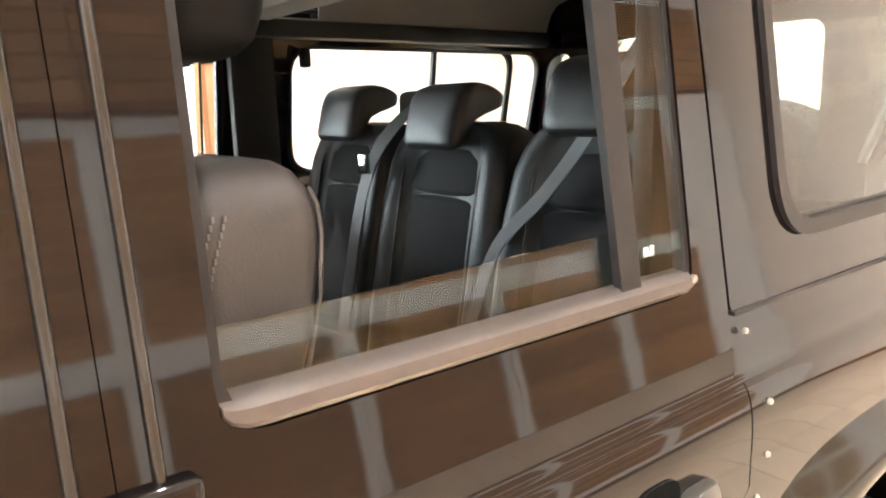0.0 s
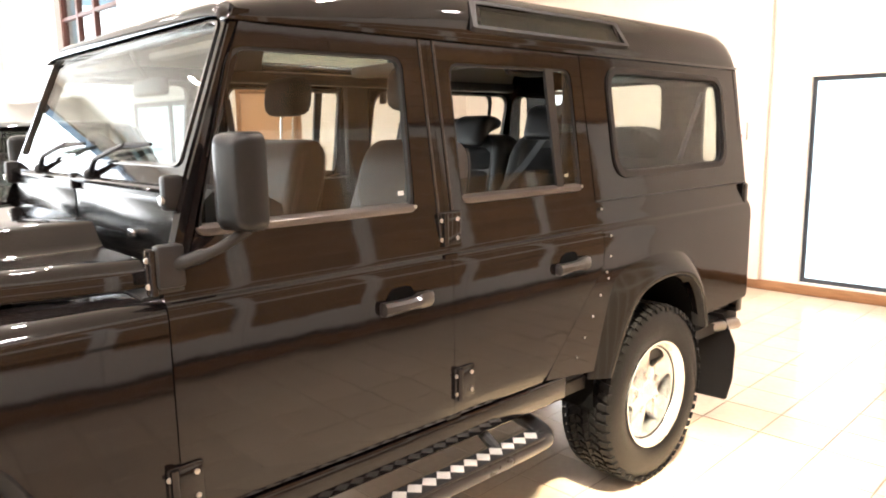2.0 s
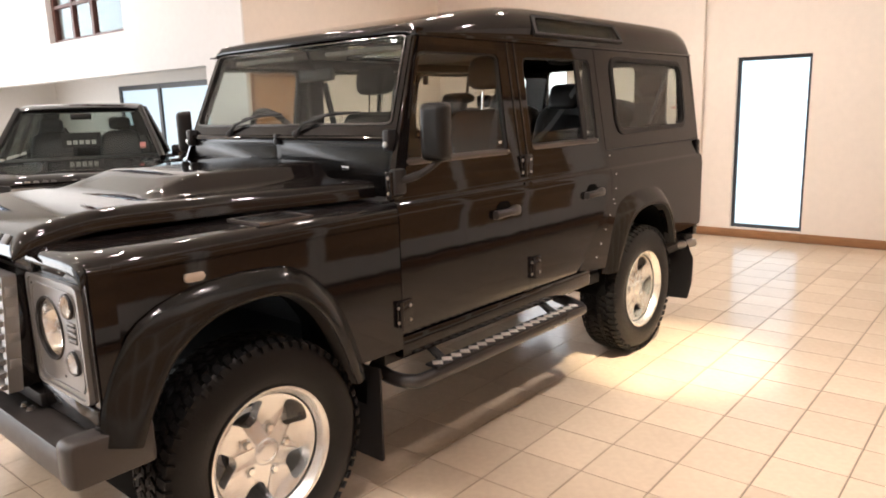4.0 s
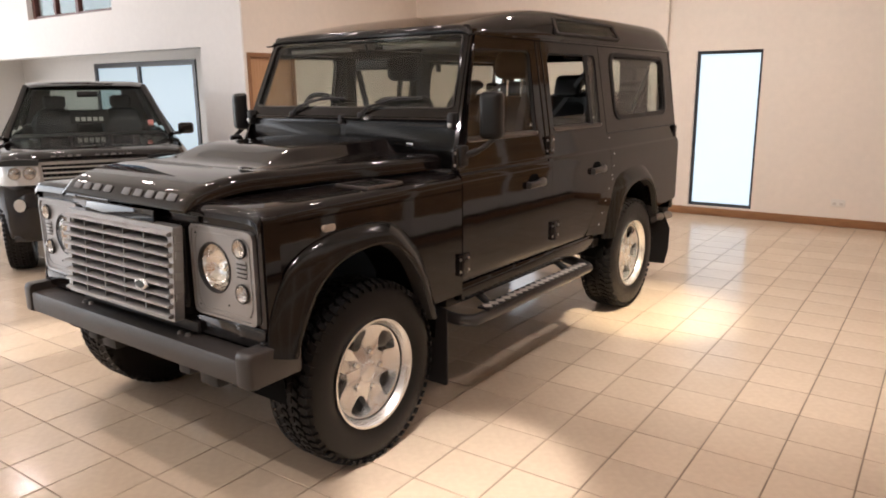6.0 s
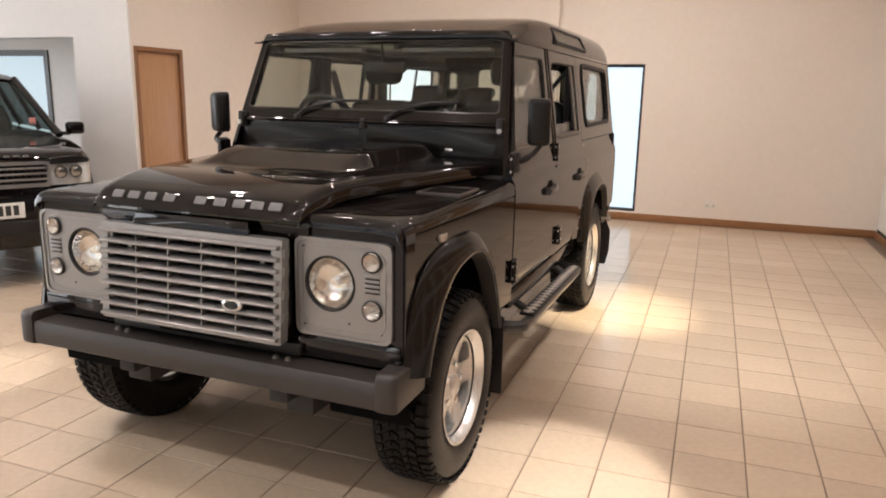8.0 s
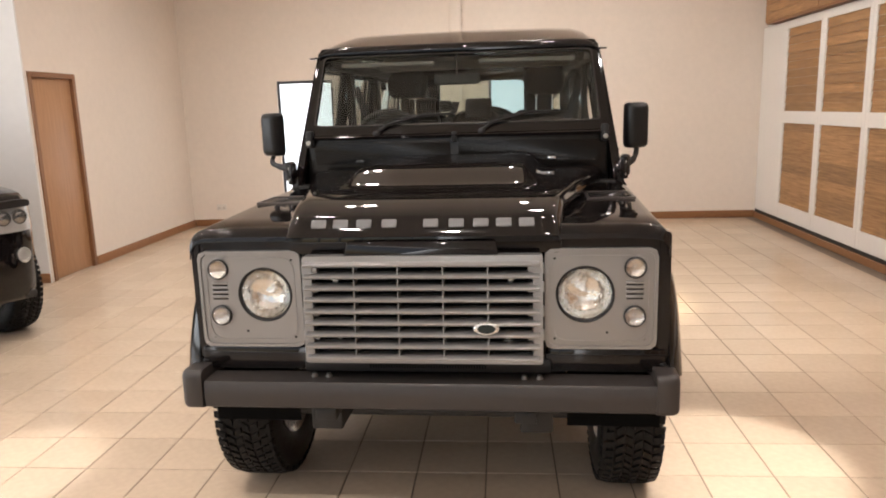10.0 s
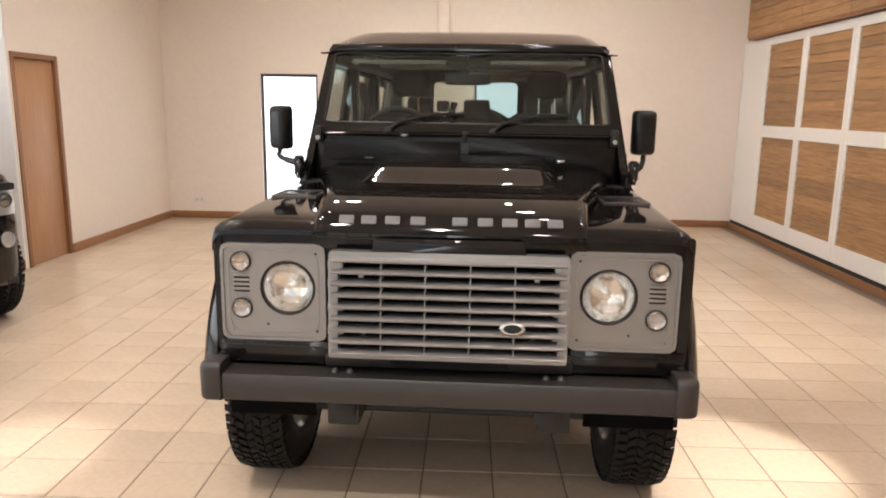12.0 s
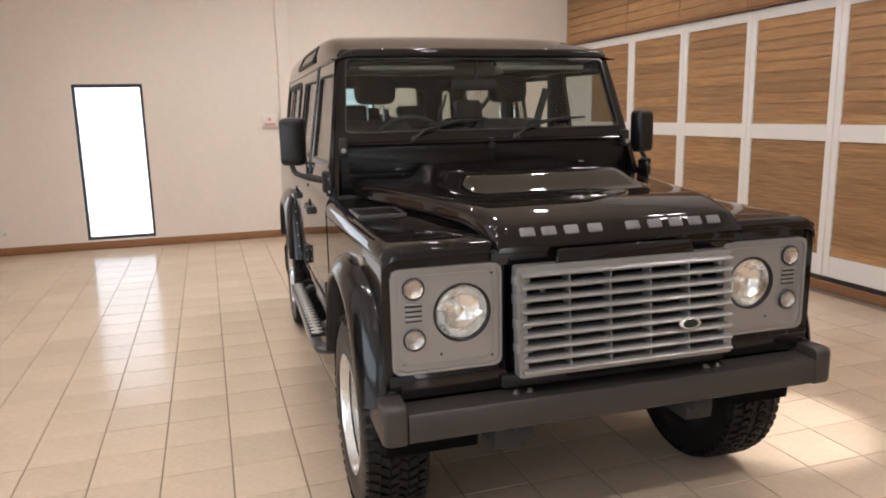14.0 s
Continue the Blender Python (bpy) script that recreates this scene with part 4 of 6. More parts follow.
# raised maker's marks on the bonnet edge: plain blocks
xs = [-0.345, -0.268, -0.186, -0.098] + [0.045, 0.132, 0.215, 0.292, 0.368]
for i, x in enumerate(xs):
    w = 0.026
    bm = bmesh.new()
    prism(bm, rpoly([(-w, -0.016), (w, -0.016), (w, 0.016), (-w, 0.016)], 0.006, 3), lambda u, v, t, x=x: (x - 0.01 + u, -0.5655 + v * 0.60 - t * 0.8, 1.1915 + v * 0.80 + t * 0.6), -0.006, 0.0045, 0.001)
    part("maker_block", bm, M["letters"], bonnet, "plain raised silver block")

# slam panel, grille and lamp panels
part("slam_panel", new_box(-0.475, -0.545, 1.08, 0.475, -0.50, 1.155, r=0.01), M["paint"], car)
bm = prism(bmesh.new(), rpoly([(-0.265, 1.088), (0.265, 1.088), (0.255, 1.134), (-0.255, 1.134)], 0.006, 3), lambda u, v, w: (u, -0.588 + (v - 1.088) * 0.24 - w, v), 0.0, 0.012, 0.003)
part("slam_trim", bm, M["paint"], car)
part("radiator", new_box(-0.43, -0.50, 0.66, 0.43, -0.44, 1.09), M["black"], car)
def lean(bm):
    for v in bm.verts:
        x, y, z = v.co
        z = 0.716 + (z - 0.700) * 0.971
        v.co = (x * 0.982, y - 0.018 - 0.026 * (1.09 - z) / 0.37, z)
    return bm


grille = part("grille", lean(frame_ring(bmesh.new(), rpoly([(-0.418, 0.700), (0.418, 0.700), (0.418, 1.083), (-0.418, 1.083)], 0.012, 4), rpoly([(-0.385, 0.728), (0.385, 0.728), (0.385, 1.052), (-0.385, 1.052)], 0.012, 4), lambda u, v, w: (u, w, v), -0.55, -0.592)), M["silver"], car, "silver slatted radiator grille")
for i in range(9):
    z = 0.724 + i * 0.0415
    bm = bmesh.new()
    loft(bm, [[(x, -0.56 - a, z + b) for a, b in ((0.0, -0.008), (0.030, -0.0105), (0.047, -0.0095), (0.0535, -0.005), (0.054, 0.0), (0.049, 0.0045), (0.028, 0.0085), (0.0, 0.0095))] for x in (-0.408, -0.40, 0.40, 0.408)])
    part("grille_slat", lean(bm), M["silver"], grille)
for x in (-0.232, -0.078, 0.078, 0.232):
    part("grille_bar", lean(new_box(x - 0.0018, -0.604, 0.715, x + 0.0018, -0.55, 1.065)), M["silver"], grille)
for x in (-0.395, 0.395):
    for z in (0.80, 0.885, 0.97, 1.035):
        part("grille_tab", lean(new_box(x - 0.028, -0.585, z - 0.018, x + 0.028, -0.552, z + 0.014, r=0.003)), M["silver"], grille)
for x, z in ((-0.31, 0.99), (0.31, 0.99), (-0.3, 0.785), (0.3, 0.785), (-0.13, 0.755), (0.13, 0.755)):
    part("grille_clip", lean(lathe(bmesh.new(), [(0.010, 0), (0.010, 0.008), (0, 0.010)], 10, at(x, -0.548, z) @ YD)), M["steel"], grille)
bm = bmesh.new()
lathe(bm, [(0.044, 0.0), (0.044, 0.006), (0.038, 0.010), (0, 0.011)], 32, at(0.226, -0.612, 0.834) @ YD @ Matrix.Diagonal((1, 0.52, 1, 1)))
bd = part("badge", lean(bm), M["alloy"], grille, "plain oval silver badge")
part("badge_field", lean(lathe(bmesh.new(), [(0.031, 0.0105), (0.029, 0.0125), (0, 0.013)], 32, at(0.226, -0.612, 0.834) @ YD @ Matrix.Diagonal((1, 0.5, 1, 1)))), M["badge"], bd, "dark green oval field")

part("grille_surround", lean(frame_ring(bmesh.new(), rpoly([(-0.412, 0.705), (0.412, 0.705), (0.412, 1.079), (-0.412, 1.079)], 0.012, 4), rpoly([(-0.395, 0.722), (0.395, 0.722), (0.395, 1.060), (-0.395, 1.060)], 0.012, 4), lambda u, v, w: (u, w, v), -0.47, -0.551)), M["paint"], grille, "black shroud behind the grille")
LX = -0.010
FRONT = lambda u, v, w: (u + LX, -0.53 - w, v)
for S in (1, -1):
    n = 64
    sq = lambda x0, z0, x1, z1, r: resample(rpoly([(x0, z0), (x1, z0), (x1, z1), (x0, z1)] if S > 0 else [(-x0, z0), (-x1, z0), (-x1, z1), (-x0, z1)], r, 6), n)
    hx, hz = S * 0.565, 0.936
    ang = math.atan2(0.745 - hz, 0.435 - 0.565)
    hole = [(hx + S * 0.100 * math.cos(ang + 2 * math.pi * i / n), hz + 0.100 * math.sin(ang + 2 * math.pi * i / n)) for i in range(n)]
    lp = part("lamp_panel", frame_ring(bmesh.new(), sq(0.428, 0.742, 0.806, 1.096, 0.03), sq(0.438, 0.752, 0.796, 1.086, 0.035), FRONT, 0.0, 0.018), M["silver"], car, "silver headlamp panel")
    part("lamp_plate", frame_ring(bmesh.new(), sq(0.4385, 0.7525, 0.7955, 1.0855, 0.035), hole, FRONT, 0.0, 0.012), M["silver"], lp)
    bead_o, bead_i = sq(0.4520, 0.7660, 0.7820, 1.0720, 0.055), sq(0.4580, 0.7720, 0.7760, 1.0660, 0.052)
    part("pressed_bead", frame_ring(bmesh.new(), bead_o, bead_i, FRONT, 0.010, 0.0155), M["silver"], lp)
    base = at(hx + LX, -0.53, hz) @ YD
    part("lamp_ring", lathe(bmesh.new(), [(0.100, 0.0), (0.100, 0.014), (0.097, 0.017), (0.092, 0.014), (0.0905, 0.002), (0.0905, -0.01)], 48, base), M["trim"], lp, "black headlamp ring")
    hl = part("headlamp", lathe(bmesh.new(), [(0.0905, 0.0), (0.083, -0.02), (0.065, -0.042), (0.04, -0.052), (0.016, -0.055), (0.014, -0.03), (0.012, -0.012), (0, -0.010)], 40, base), M["reflector"], lp, "round headlamp with a bright reflector")
    bm = lathe(bmesh.new(), [(0.0915, 0.006), (0.087, 0.013), (0.07, 0.022), (0.04, 0.028), (0, 0.030)], 40, base)
    g = part("lens", bm, M["fluted"], hl, "clear glass lens")
    g.visible_shadow = False
    for z, lm in ((1.030, "amber"), (0.860, "clear")):
        b2 = at(S * 0.731 + LX, -0.5425, z) @ YD
        sl = part("round_lamp", lathe(bmesh.new(), [(0.034, 0.0), (0.034, 0.009), (0.031, 0.011), (0.029, 0.008), (0.022, 0.003), (0.008, 0.001), (0.007, 0.006), (0, 0.007)], 28, b2), M["lamp_bowl"], lp, "small round clear lamp")
        part("lamp_bezel", lathe(bmesh.new(), [(0.0375, 0.003), (0.0375, 0.009), (0.034, 0.012), (0.0325, 0.009)], 28, b2), M["trim"], sl)
        part("lens", lathe(bmesh.new(), [(0.032, 0.009), (0.030, 0.016), (0.021, 0.022), (0, 0.026)], 28, b2), M[lm], sl, "clear dome lens").visible_shadow = False
    for i in range(4):
        z = 0.918 + i * 0.0165
        # dark strip on the uncut plate: the slot's shade drawn as colour
        part("vent_slot", new_box(S * 0.731 + LX - 0.028, -0.5445, z, S * 0.731 + LX + 0.028, -0.5415, z + 0.006, r=0.002), M["trim"], lp)
        part("vent_rib", new_box(S * 0.731 + LX - 0.030, -0.5475, z + 0.0062, S * 0.731 + LX + 0.030, -0.541, z + 0.0158, r=0.003), M["silver"], lp)
    for x, z in ((0.462, 1.062), (0.462, 0.778), (0.765, 0.778), (0.64, 0.80)):
        part("screw", lathe(bmesh.new(), [(0.005, 0), (0.004, 0.003), (0, 0.003)], 8, at(S * x + LX, -0.541, z) @ YD), M["trim"], lp)
    part("under_panel", new_box(S * 0.42, -0.545, 0.655, S * 0.83, -0.50, 0.742, r=0.012), M["paint"], car)

# bumper: channel, rounded ends, bolts
prof = [(-0.637, 0.546), (-0.643, 0.551), (-0.645, 0.590), (-0.643, 0.633), (-0.636, 0.642), (-0.58, 0.644), (-0.53, 0.644), (-0.53, 0.636), (-0.625, 0.634), (-0.630, 0.553), (-0.625, 0.546)]
bumper = part("bumper", loft(bmesh.new(), [[(x, y, z) for y, z in prof] for x in (-0.79, 0.79)]), M["bumper"], car, "dark grey steel front bumper")
part("bumper_top", new_box(-0.789, -0.624, 0.6325, 0.789, -0.50, 0.638), M["paint"], bumper)
for S in (1, -1):
    bm = bmesh.new()
    rings = []
    o = rpoly([(-0.650, 0.540), (-0.40, 0.545), (-0.40, 0.676), (-0.650, 0.682)], [0.022, 0.015, 0.015, 0.030], 5)
    cy, cz = -0.53, 0.61
    for x, s in ((0.785, 0.985), (0.788, 1.0), (0.838, 1.0), (0.850, 0.985), (0.857, 0.95), (0.861, 0.90)):
        rings.append([(S * x - (0.0 if S > 0 else 0.012), cy + (u - cy) * s + (0.0 if x < 0.84 else 0.004), cz + (v - cz) * s) for u, v in o])
    loft(bm, rings)
    part("bumper_end", bm, M["bumper"], bumper, "rounded grey plastic bumper end")
    for x in (0.40, 0.348):
        b = part("bumper_bolt", lathe(bmesh.new(), [(0.013, 0), (0.013, 0.004), (0.009, 0.005), (0.009, 0.012), (0, 0.013)], 10, at(S * x, -0.58, 0.644)), M["steel"], bumper, "bright bolt head")
    part("bumper_bolt", lathe(bmesh.new(), [(0.013, 0), (0.011, 0.006), (0, 0.007)], 10, at(S * 0.82, -0.54, 0.686)), M["trim"], bumper)
part("grille_skirt", new_box(-0.44, -0.56, 0.655, 0.44, -0.50, 0.70, r=0.006), M["trim"], car)
bm = bmesh.new()
for i in range(44):
    x = -0.20 + i * 0.0095
    box(bm, x, -0.564, 0.672, x + 0.004, -0.559, 0.688)
tagged(part("skirt_mesh", bm, M["black"], car, "fine vent mesh"), kind="stuff")

# scuttle, windscreen and its frame
part("bulkhead", new_box(-0.775, 0.735, 1.18, 0.775, 0.80, 1.45, r=0.012), M["scuttle"], car)
for x0, x1 in ((-0.735, -0.02), (0.02, 0.735)):
    bm = prism(bmesh.new(), rpoly([(x0, 1.300), (x1, 1.300), (x1, 1.415), (x0, 1.415)], 0.03, 6), lambda u, v, w: (u, 0.737 - w, v), 0.0, 0.005, 0.002)
    part("scuttle_panel", bm, M["scuttle"], car)
part("scuttle_rail", loft(bmesh.new(), [[(x, 0.735 - a, 1.425 + b) for a, b in ((0, 0), (0.016, 0.004), (0.02, 0.014), (0.012, 0.022), (0, 0.024))] for x in (-0.77, 0.77)]), M["paint"], car)
part("centre_tab", new_box(-0.014, 0.716, 1.405, 0.014, 0.742, 1.455, r=0.005), M["trim"], car)
for S in (1, -1):
    part("scuttle_hinge", new_box(S * 0.735, 0.70, 1.39, S * 0.772, 0.75, 1.475, r=0.01), M["trim"], car)
    part("screen_bolt", lathe(bmesh.new(), [(0.012, 0), (0.012, 0.008), (0, 0.010)], 10, at(S * 0.755, 0.702, 1.415) @ YD), M["steel"], car)
    # chrome on the +x jet alone, to put a sparkle of light there
    part("washer_jet", new_box(S * 0.49 - 0.022, 0.712, 1.302, S * 0.49 + 0.022, 0.737, 1.322, r=0.006), M["chrome" if S > 0 else "paint_edge"], car, "glossy washer jet block")
NN = Vector((0, -0.44, 0.18)).normalized()


def WS(u, v, w):
    return tuple(Vector((u, lerp(0.742, 0.922, v), lerp(1.445, 1.885, v))) + NN * w)


wso, wsi = rpoly([(-0.772, 0), (0.772, 0), (0.722, 1.03), (-0.722, 1.03)], 0.03, 6), rpoly([(-0.738, 0.10), (0.738, 0.10), (0.700, 0.93), (-0.700, 0.93)], 0.05, 6)
ws = part("windscreen_frame", frame_ring(bmesh.new(), wso, wsi, WS, -0.045, 0.004), M["paint"], car, "black windscreen frame")
wsj = rpoly([(-0.730, 0.117), (0.730, 0.117), (0.693, 0.915), (-0.693, 0.915)], 0.045, 6)
part("screen_seal", frame_ring(bmesh.new(), wsi, wsj, WS, -0.02, 0.009), M["trim_gloss"], ws, "glossy rubber windscreen seal")
part("windscreen", prism(bmesh.new(), wsj, WS, -0.008, -0.003), M["glass"], ws, "clear windscreen glass").visible_shadow = False
for bx, tip in ((-0.40, 0.0), (0.14, 0.54)):
    arm = part("wiper_arm", tube(bmesh.new(), [WS(bx, 0.02, 0.012), WS(bx + 0.06, 0.10, 0.03), WS(lerp(bx, tip, 0.62), 0.20, 0.028)], [0.010, 0.007, 0.005], 8), M["trim"], car, "black wiper arm")
    part("wiper_blade", tube(bmesh.new(), [WS(bx + 0.08, 0.165, 0.014), WS(lerp(bx, tip, 0.62), 0.20, 0.02), WS(tip, 0.215, 0.014)], [0.005, 0.009, 0.005], 6), M["trim"], arm)
    part("wiper_spindle", lathe(bmesh.new(), [(0.018, 0), (0.018, 0.02), (0.010, 0.028), (0, 0.03)], 14, at(*WS(bx, 0.02, 0.0)) @ YD), M["trim"], arm)
for S in (1, -1):
    # windscreen pillar between frame and door
    part("a_pillar", loft(bmesh.new(), [[(S * (xp + a), y + b, z) for a, b in ((0, 0), (0.022, 0.005), (0.022, 0.05), (0, 0.06))] for xp, y, z in ((0.795, 0.655, 1.20), (0.765, 0.742, 1.445), (0.712, 0.918, 1.88))]), M["paint"], car)

# roof, gutters, roof-side windows
SEC = [(0.744, 1.850), (0.750, 1.862), (0.748, 1.885), (0.738, 1.920), (0.718, 1.956), (0.685, 1.986), (0.63, 2.000), (0.50, 2.005), (0.30, 2.008), (0.0, 2.009)]
rows = []
for y, h, sx in ((0.892, 0.10, 0.968), (0.892, 0.20, 0.969), (0.895, 0.27, 0.970), (0.901, 0.315, 0.973), (0.910, 0.345, 0.977), (0.922, 0.366, 0.981), (0.94, 0.392, 0.985), (0.98, 0.447, 0.990), (1.06, 0.56, 0.995), (1.24, 0.80, 1.0), (1.40, 0.98, 1.0), (1.60, 1.15, 1.0), (1.81, 1.23, 1.0), (2.595, 1.27, 1.0), (3.2, 1.26, 1.0), (3.45, 1.23, 1.0), (3.56, 1.16, 0.998), (3.61, 1.02, 0.996), (3.632, 0.78, 0.994), (3.641, 0.42, 0.992), (3.642, 0.0, 0.990)):
    half = [(x * sx, 1.850 + (z - 1.850) * h) for x, z in SEC]
    rows.append([(-x, y, z) for x, z in half[:-1]] + [(x, y, z) for x, z in half[::-1]])
HOLE = lambda i, j: 1.8 < rows[i][0][1] < 2.0 and j in (2, 3, 14, 15)
roof = part("roof", sheet(bmesh.new(), rows, 0.006, HOLE), M["paint"], car, "glossy black station-wagon roof", sharp=60)
inner = [[(x * 0.965, y, z - 0.03) for x, y, z in r] for r in rows[7:-3]]
part("headlining", sheet(bmesh.new(), inner, 0.004, lambda i, j: HOLE(i + 7, j)), M["lining"], roof, "pale grey headlining")
for S in (1, -1):
    part("gutter", loft(bmesh.new(), [[(S * (x + a), y, 1.851 + b) for a, b in ((-0.008, -0.004), (0.012, -0.002), (0.014, 0.008), (0.010, 0.009), (0.008, 0.002), (-0.008, 0.003))] for x, y in ((0.735, 0.905), (0.745, 1.0), (0.745, 3.62), (0.735, 3.66))]), M["paint"], roof)
    part("gutter_end", new_box(S * 0.735, 0.885, 1.845, S * 0.775, 0.905, 1.853, r=0.002), M["paint"], roof)
    AP = lambda u, v, w, S=S: (S * (lerp(0.7515, 0.699, v) + w * 0.8), u, lerp(1.886, 1.985, v) + w * 0.55)
    o = [(a, b) for a, b in rpoly([(1.745, 0.0), (2.655, 0.0), (2.63, 1.0), (1.775, 1.0)], [0.05, 0.05, 0.05, 0.05], 5)]
    i = [(a, b) for a, b in rpoly([(1.770, 0.12), (2.630, 0.12), (2.605, 0.88), (1.80, 0.88)], [0.04, 0.04, 0.04, 0.04], 5)]
    al = part("alpine_window", frame_ring(bmesh.new(), o, i, AP, -0.01, 0.018), M["trim"], roof, "narrow roof-side window with rubber frame")
    part("alpine_glass", prism(bmesh.new(), i, AP, 0.0, 0.012), M["tinted"], al, "grey-green glass").visible_shadow = False

# rear end: corner panels, rear door with window, spare wheel carrier
RE = lambda u, v, w: (u, 3.645 - w, v)
for S in (1, -1):
    part("rear_corner", frame_ring(bmesh.new(), rpoly([(S * 0.50, 1.285), (S * 0.83, 1.285), (S * 0.748, 1.85), (S * 0.50, 1.85)], 0.01, 5), rpoly([(S * 0.595, 1.392), (S * 0.682, 1.392), (S * 0.668, 1.772), (S * 0.595, 1.772)], 0.035, 5), RE, 0.03, 0.0), M["paint"], car)
    part("corner_glass", prism(bmesh.new(), rpoly([(S * 0.593, 1.390), (S * 0.684, 1.390), (S * 0.670, 1.774), (S * 0.593, 1.774)], 0.035, 5), RE, 0.018, 0.014), M["glass"], car).visible_shadow = False
rd = part("tailgate", frame_ring(bmesh.new(), rpoly([(-0.497, 1.285), (0.497, 1.285), (0.497, 1.85), (-0.497, 1.85)], 0.01, 5), rpoly([(-0.39, 1.40), (0.36, 1.40), (0.36, 1.80), (-0.39, 1.80)], 0.05, 5), RE, 0.035, 0.002), M["paint"], car, "black rear door with spare wheel")
part("rear_glass", prism(bmesh.new(), rpoly([(-0.392, 1.398), (0.362, 1.398), (0.362, 1.802), (-0.392, 1.802)], 0.05, 5), RE, 0.02, 0.016), M["glass"], rd, "rear window glass").visible_shadow = False
part("rear_body", new_box(-0.845, 3.60, 0.62, 0.845, 3.654, 1.287, r=0.01), M["paint"], car)
part("spare_carrier", new_box(-0.12, 3.66, 1.05, 0.12, 3.76, 1.30, r=0.01), M["dark_metal"], rd)
part("rear_lamp", lathe(bmesh.new(), [(0.04, 0), (0.04, 0.02), (0, 0.025)], 20, at(0.74, 3.66, 0.86) @ YD.inverted()), M["red"], car, "round red rear lamp")
part("tail_pipe", tube(bmesh.new(), [(0.72, 3.35, 0.56), (0.80, 3.50, 0.56), (0.845, 3.60, 0.565)], 0.03, 14), M["steel"], car, "dull exhaust tail pipe")
part("rear_step", new_box(-0.80, 3.58, 0.53, 0.80, 3.70, 0.62, r=0.01), M["dark_metal"], car)

# chassis and underside
part("chassis", new_box(-0.45, -0.50, 0.40, -0.33, 3.60, 0.52, r=0.01), M["dark_metal"], car)
part("chassis", new_box(0.33, -0.50, 0.40, 0.45, 3.60, 0.52, r=0.01), M["dark_metal"], car)
part("body_floor", new_box(-0.80, 0.60, 0.53, 0.80, 3.60, 0.58), M["dark_metal"], car)
part("engine_tray", new_box(-0.5, -0.44, 0.565, 0.5, 0.62, 0.60), M["dark_metal"], car)
part("firewall", new_box(-0.80, 0.62, 0.56, 0.80, 0.735, 1.2), M["dark_metal"], car)
for y in (0.0, 2.794):
    ax = part("axle", tube(bmesh.new(), [(-0.70, y, 0.39), (0.70, y, 0.39)], 0.045, 14), M["dark_metal"], car)
    part("differential", lathe(bmesh.new(), [(0, -0.13), (0.09, -0.10), (0.14, 0), (0.09, 0.10), (0, 0.13)], 20, at(-0.22, y, 0.39) @ XD), M["dark_metal"], ax)
part("steering_bar", tube(bmesh.new(), [(-0.6, -0.24, 0.37), (0.6, -0.24, 0.37)], 0.022, 10), M["dark_metal"], car)
part("steering_damper", tube(bmesh.new(), [(-0.30, -0.24, 0.43), (0.1, -0.24, 0.43)], 0.03, 12), M["dark_metal"], car)
for x in (-0.36, 0.36):
    part("tow_loop", new_box(x - 0.05, -0.58, 0.47, x + 0.03, -0.48, 0.52, r=0.01), M["dark_metal"], car)
part("exhaust", tube(bmesh.new(), [(0.1, 0.7, 0.42), (0.15, 1.6, 0.40), (0.5, 2.2, 0.42)], 0.035, 10), M["dark_metal"], car)

# wheels
def tyre_bm():
    bm = bmesh.new()
    prof = [(0.205, 0.075), (0.226, 0.096), (0.240, 0.1065), (0.262, 0.118), (0.30, 0.1215), (0.335, 0.1195), (0.362, 0.112), (0.381, 0.103), (0.392, 0.090), (0.3955, 0.0)]
    full = prof + [(r, -h) for r, h in prof[-2::-1]]
    lathe(bm, full, 72, XD)
    return bm


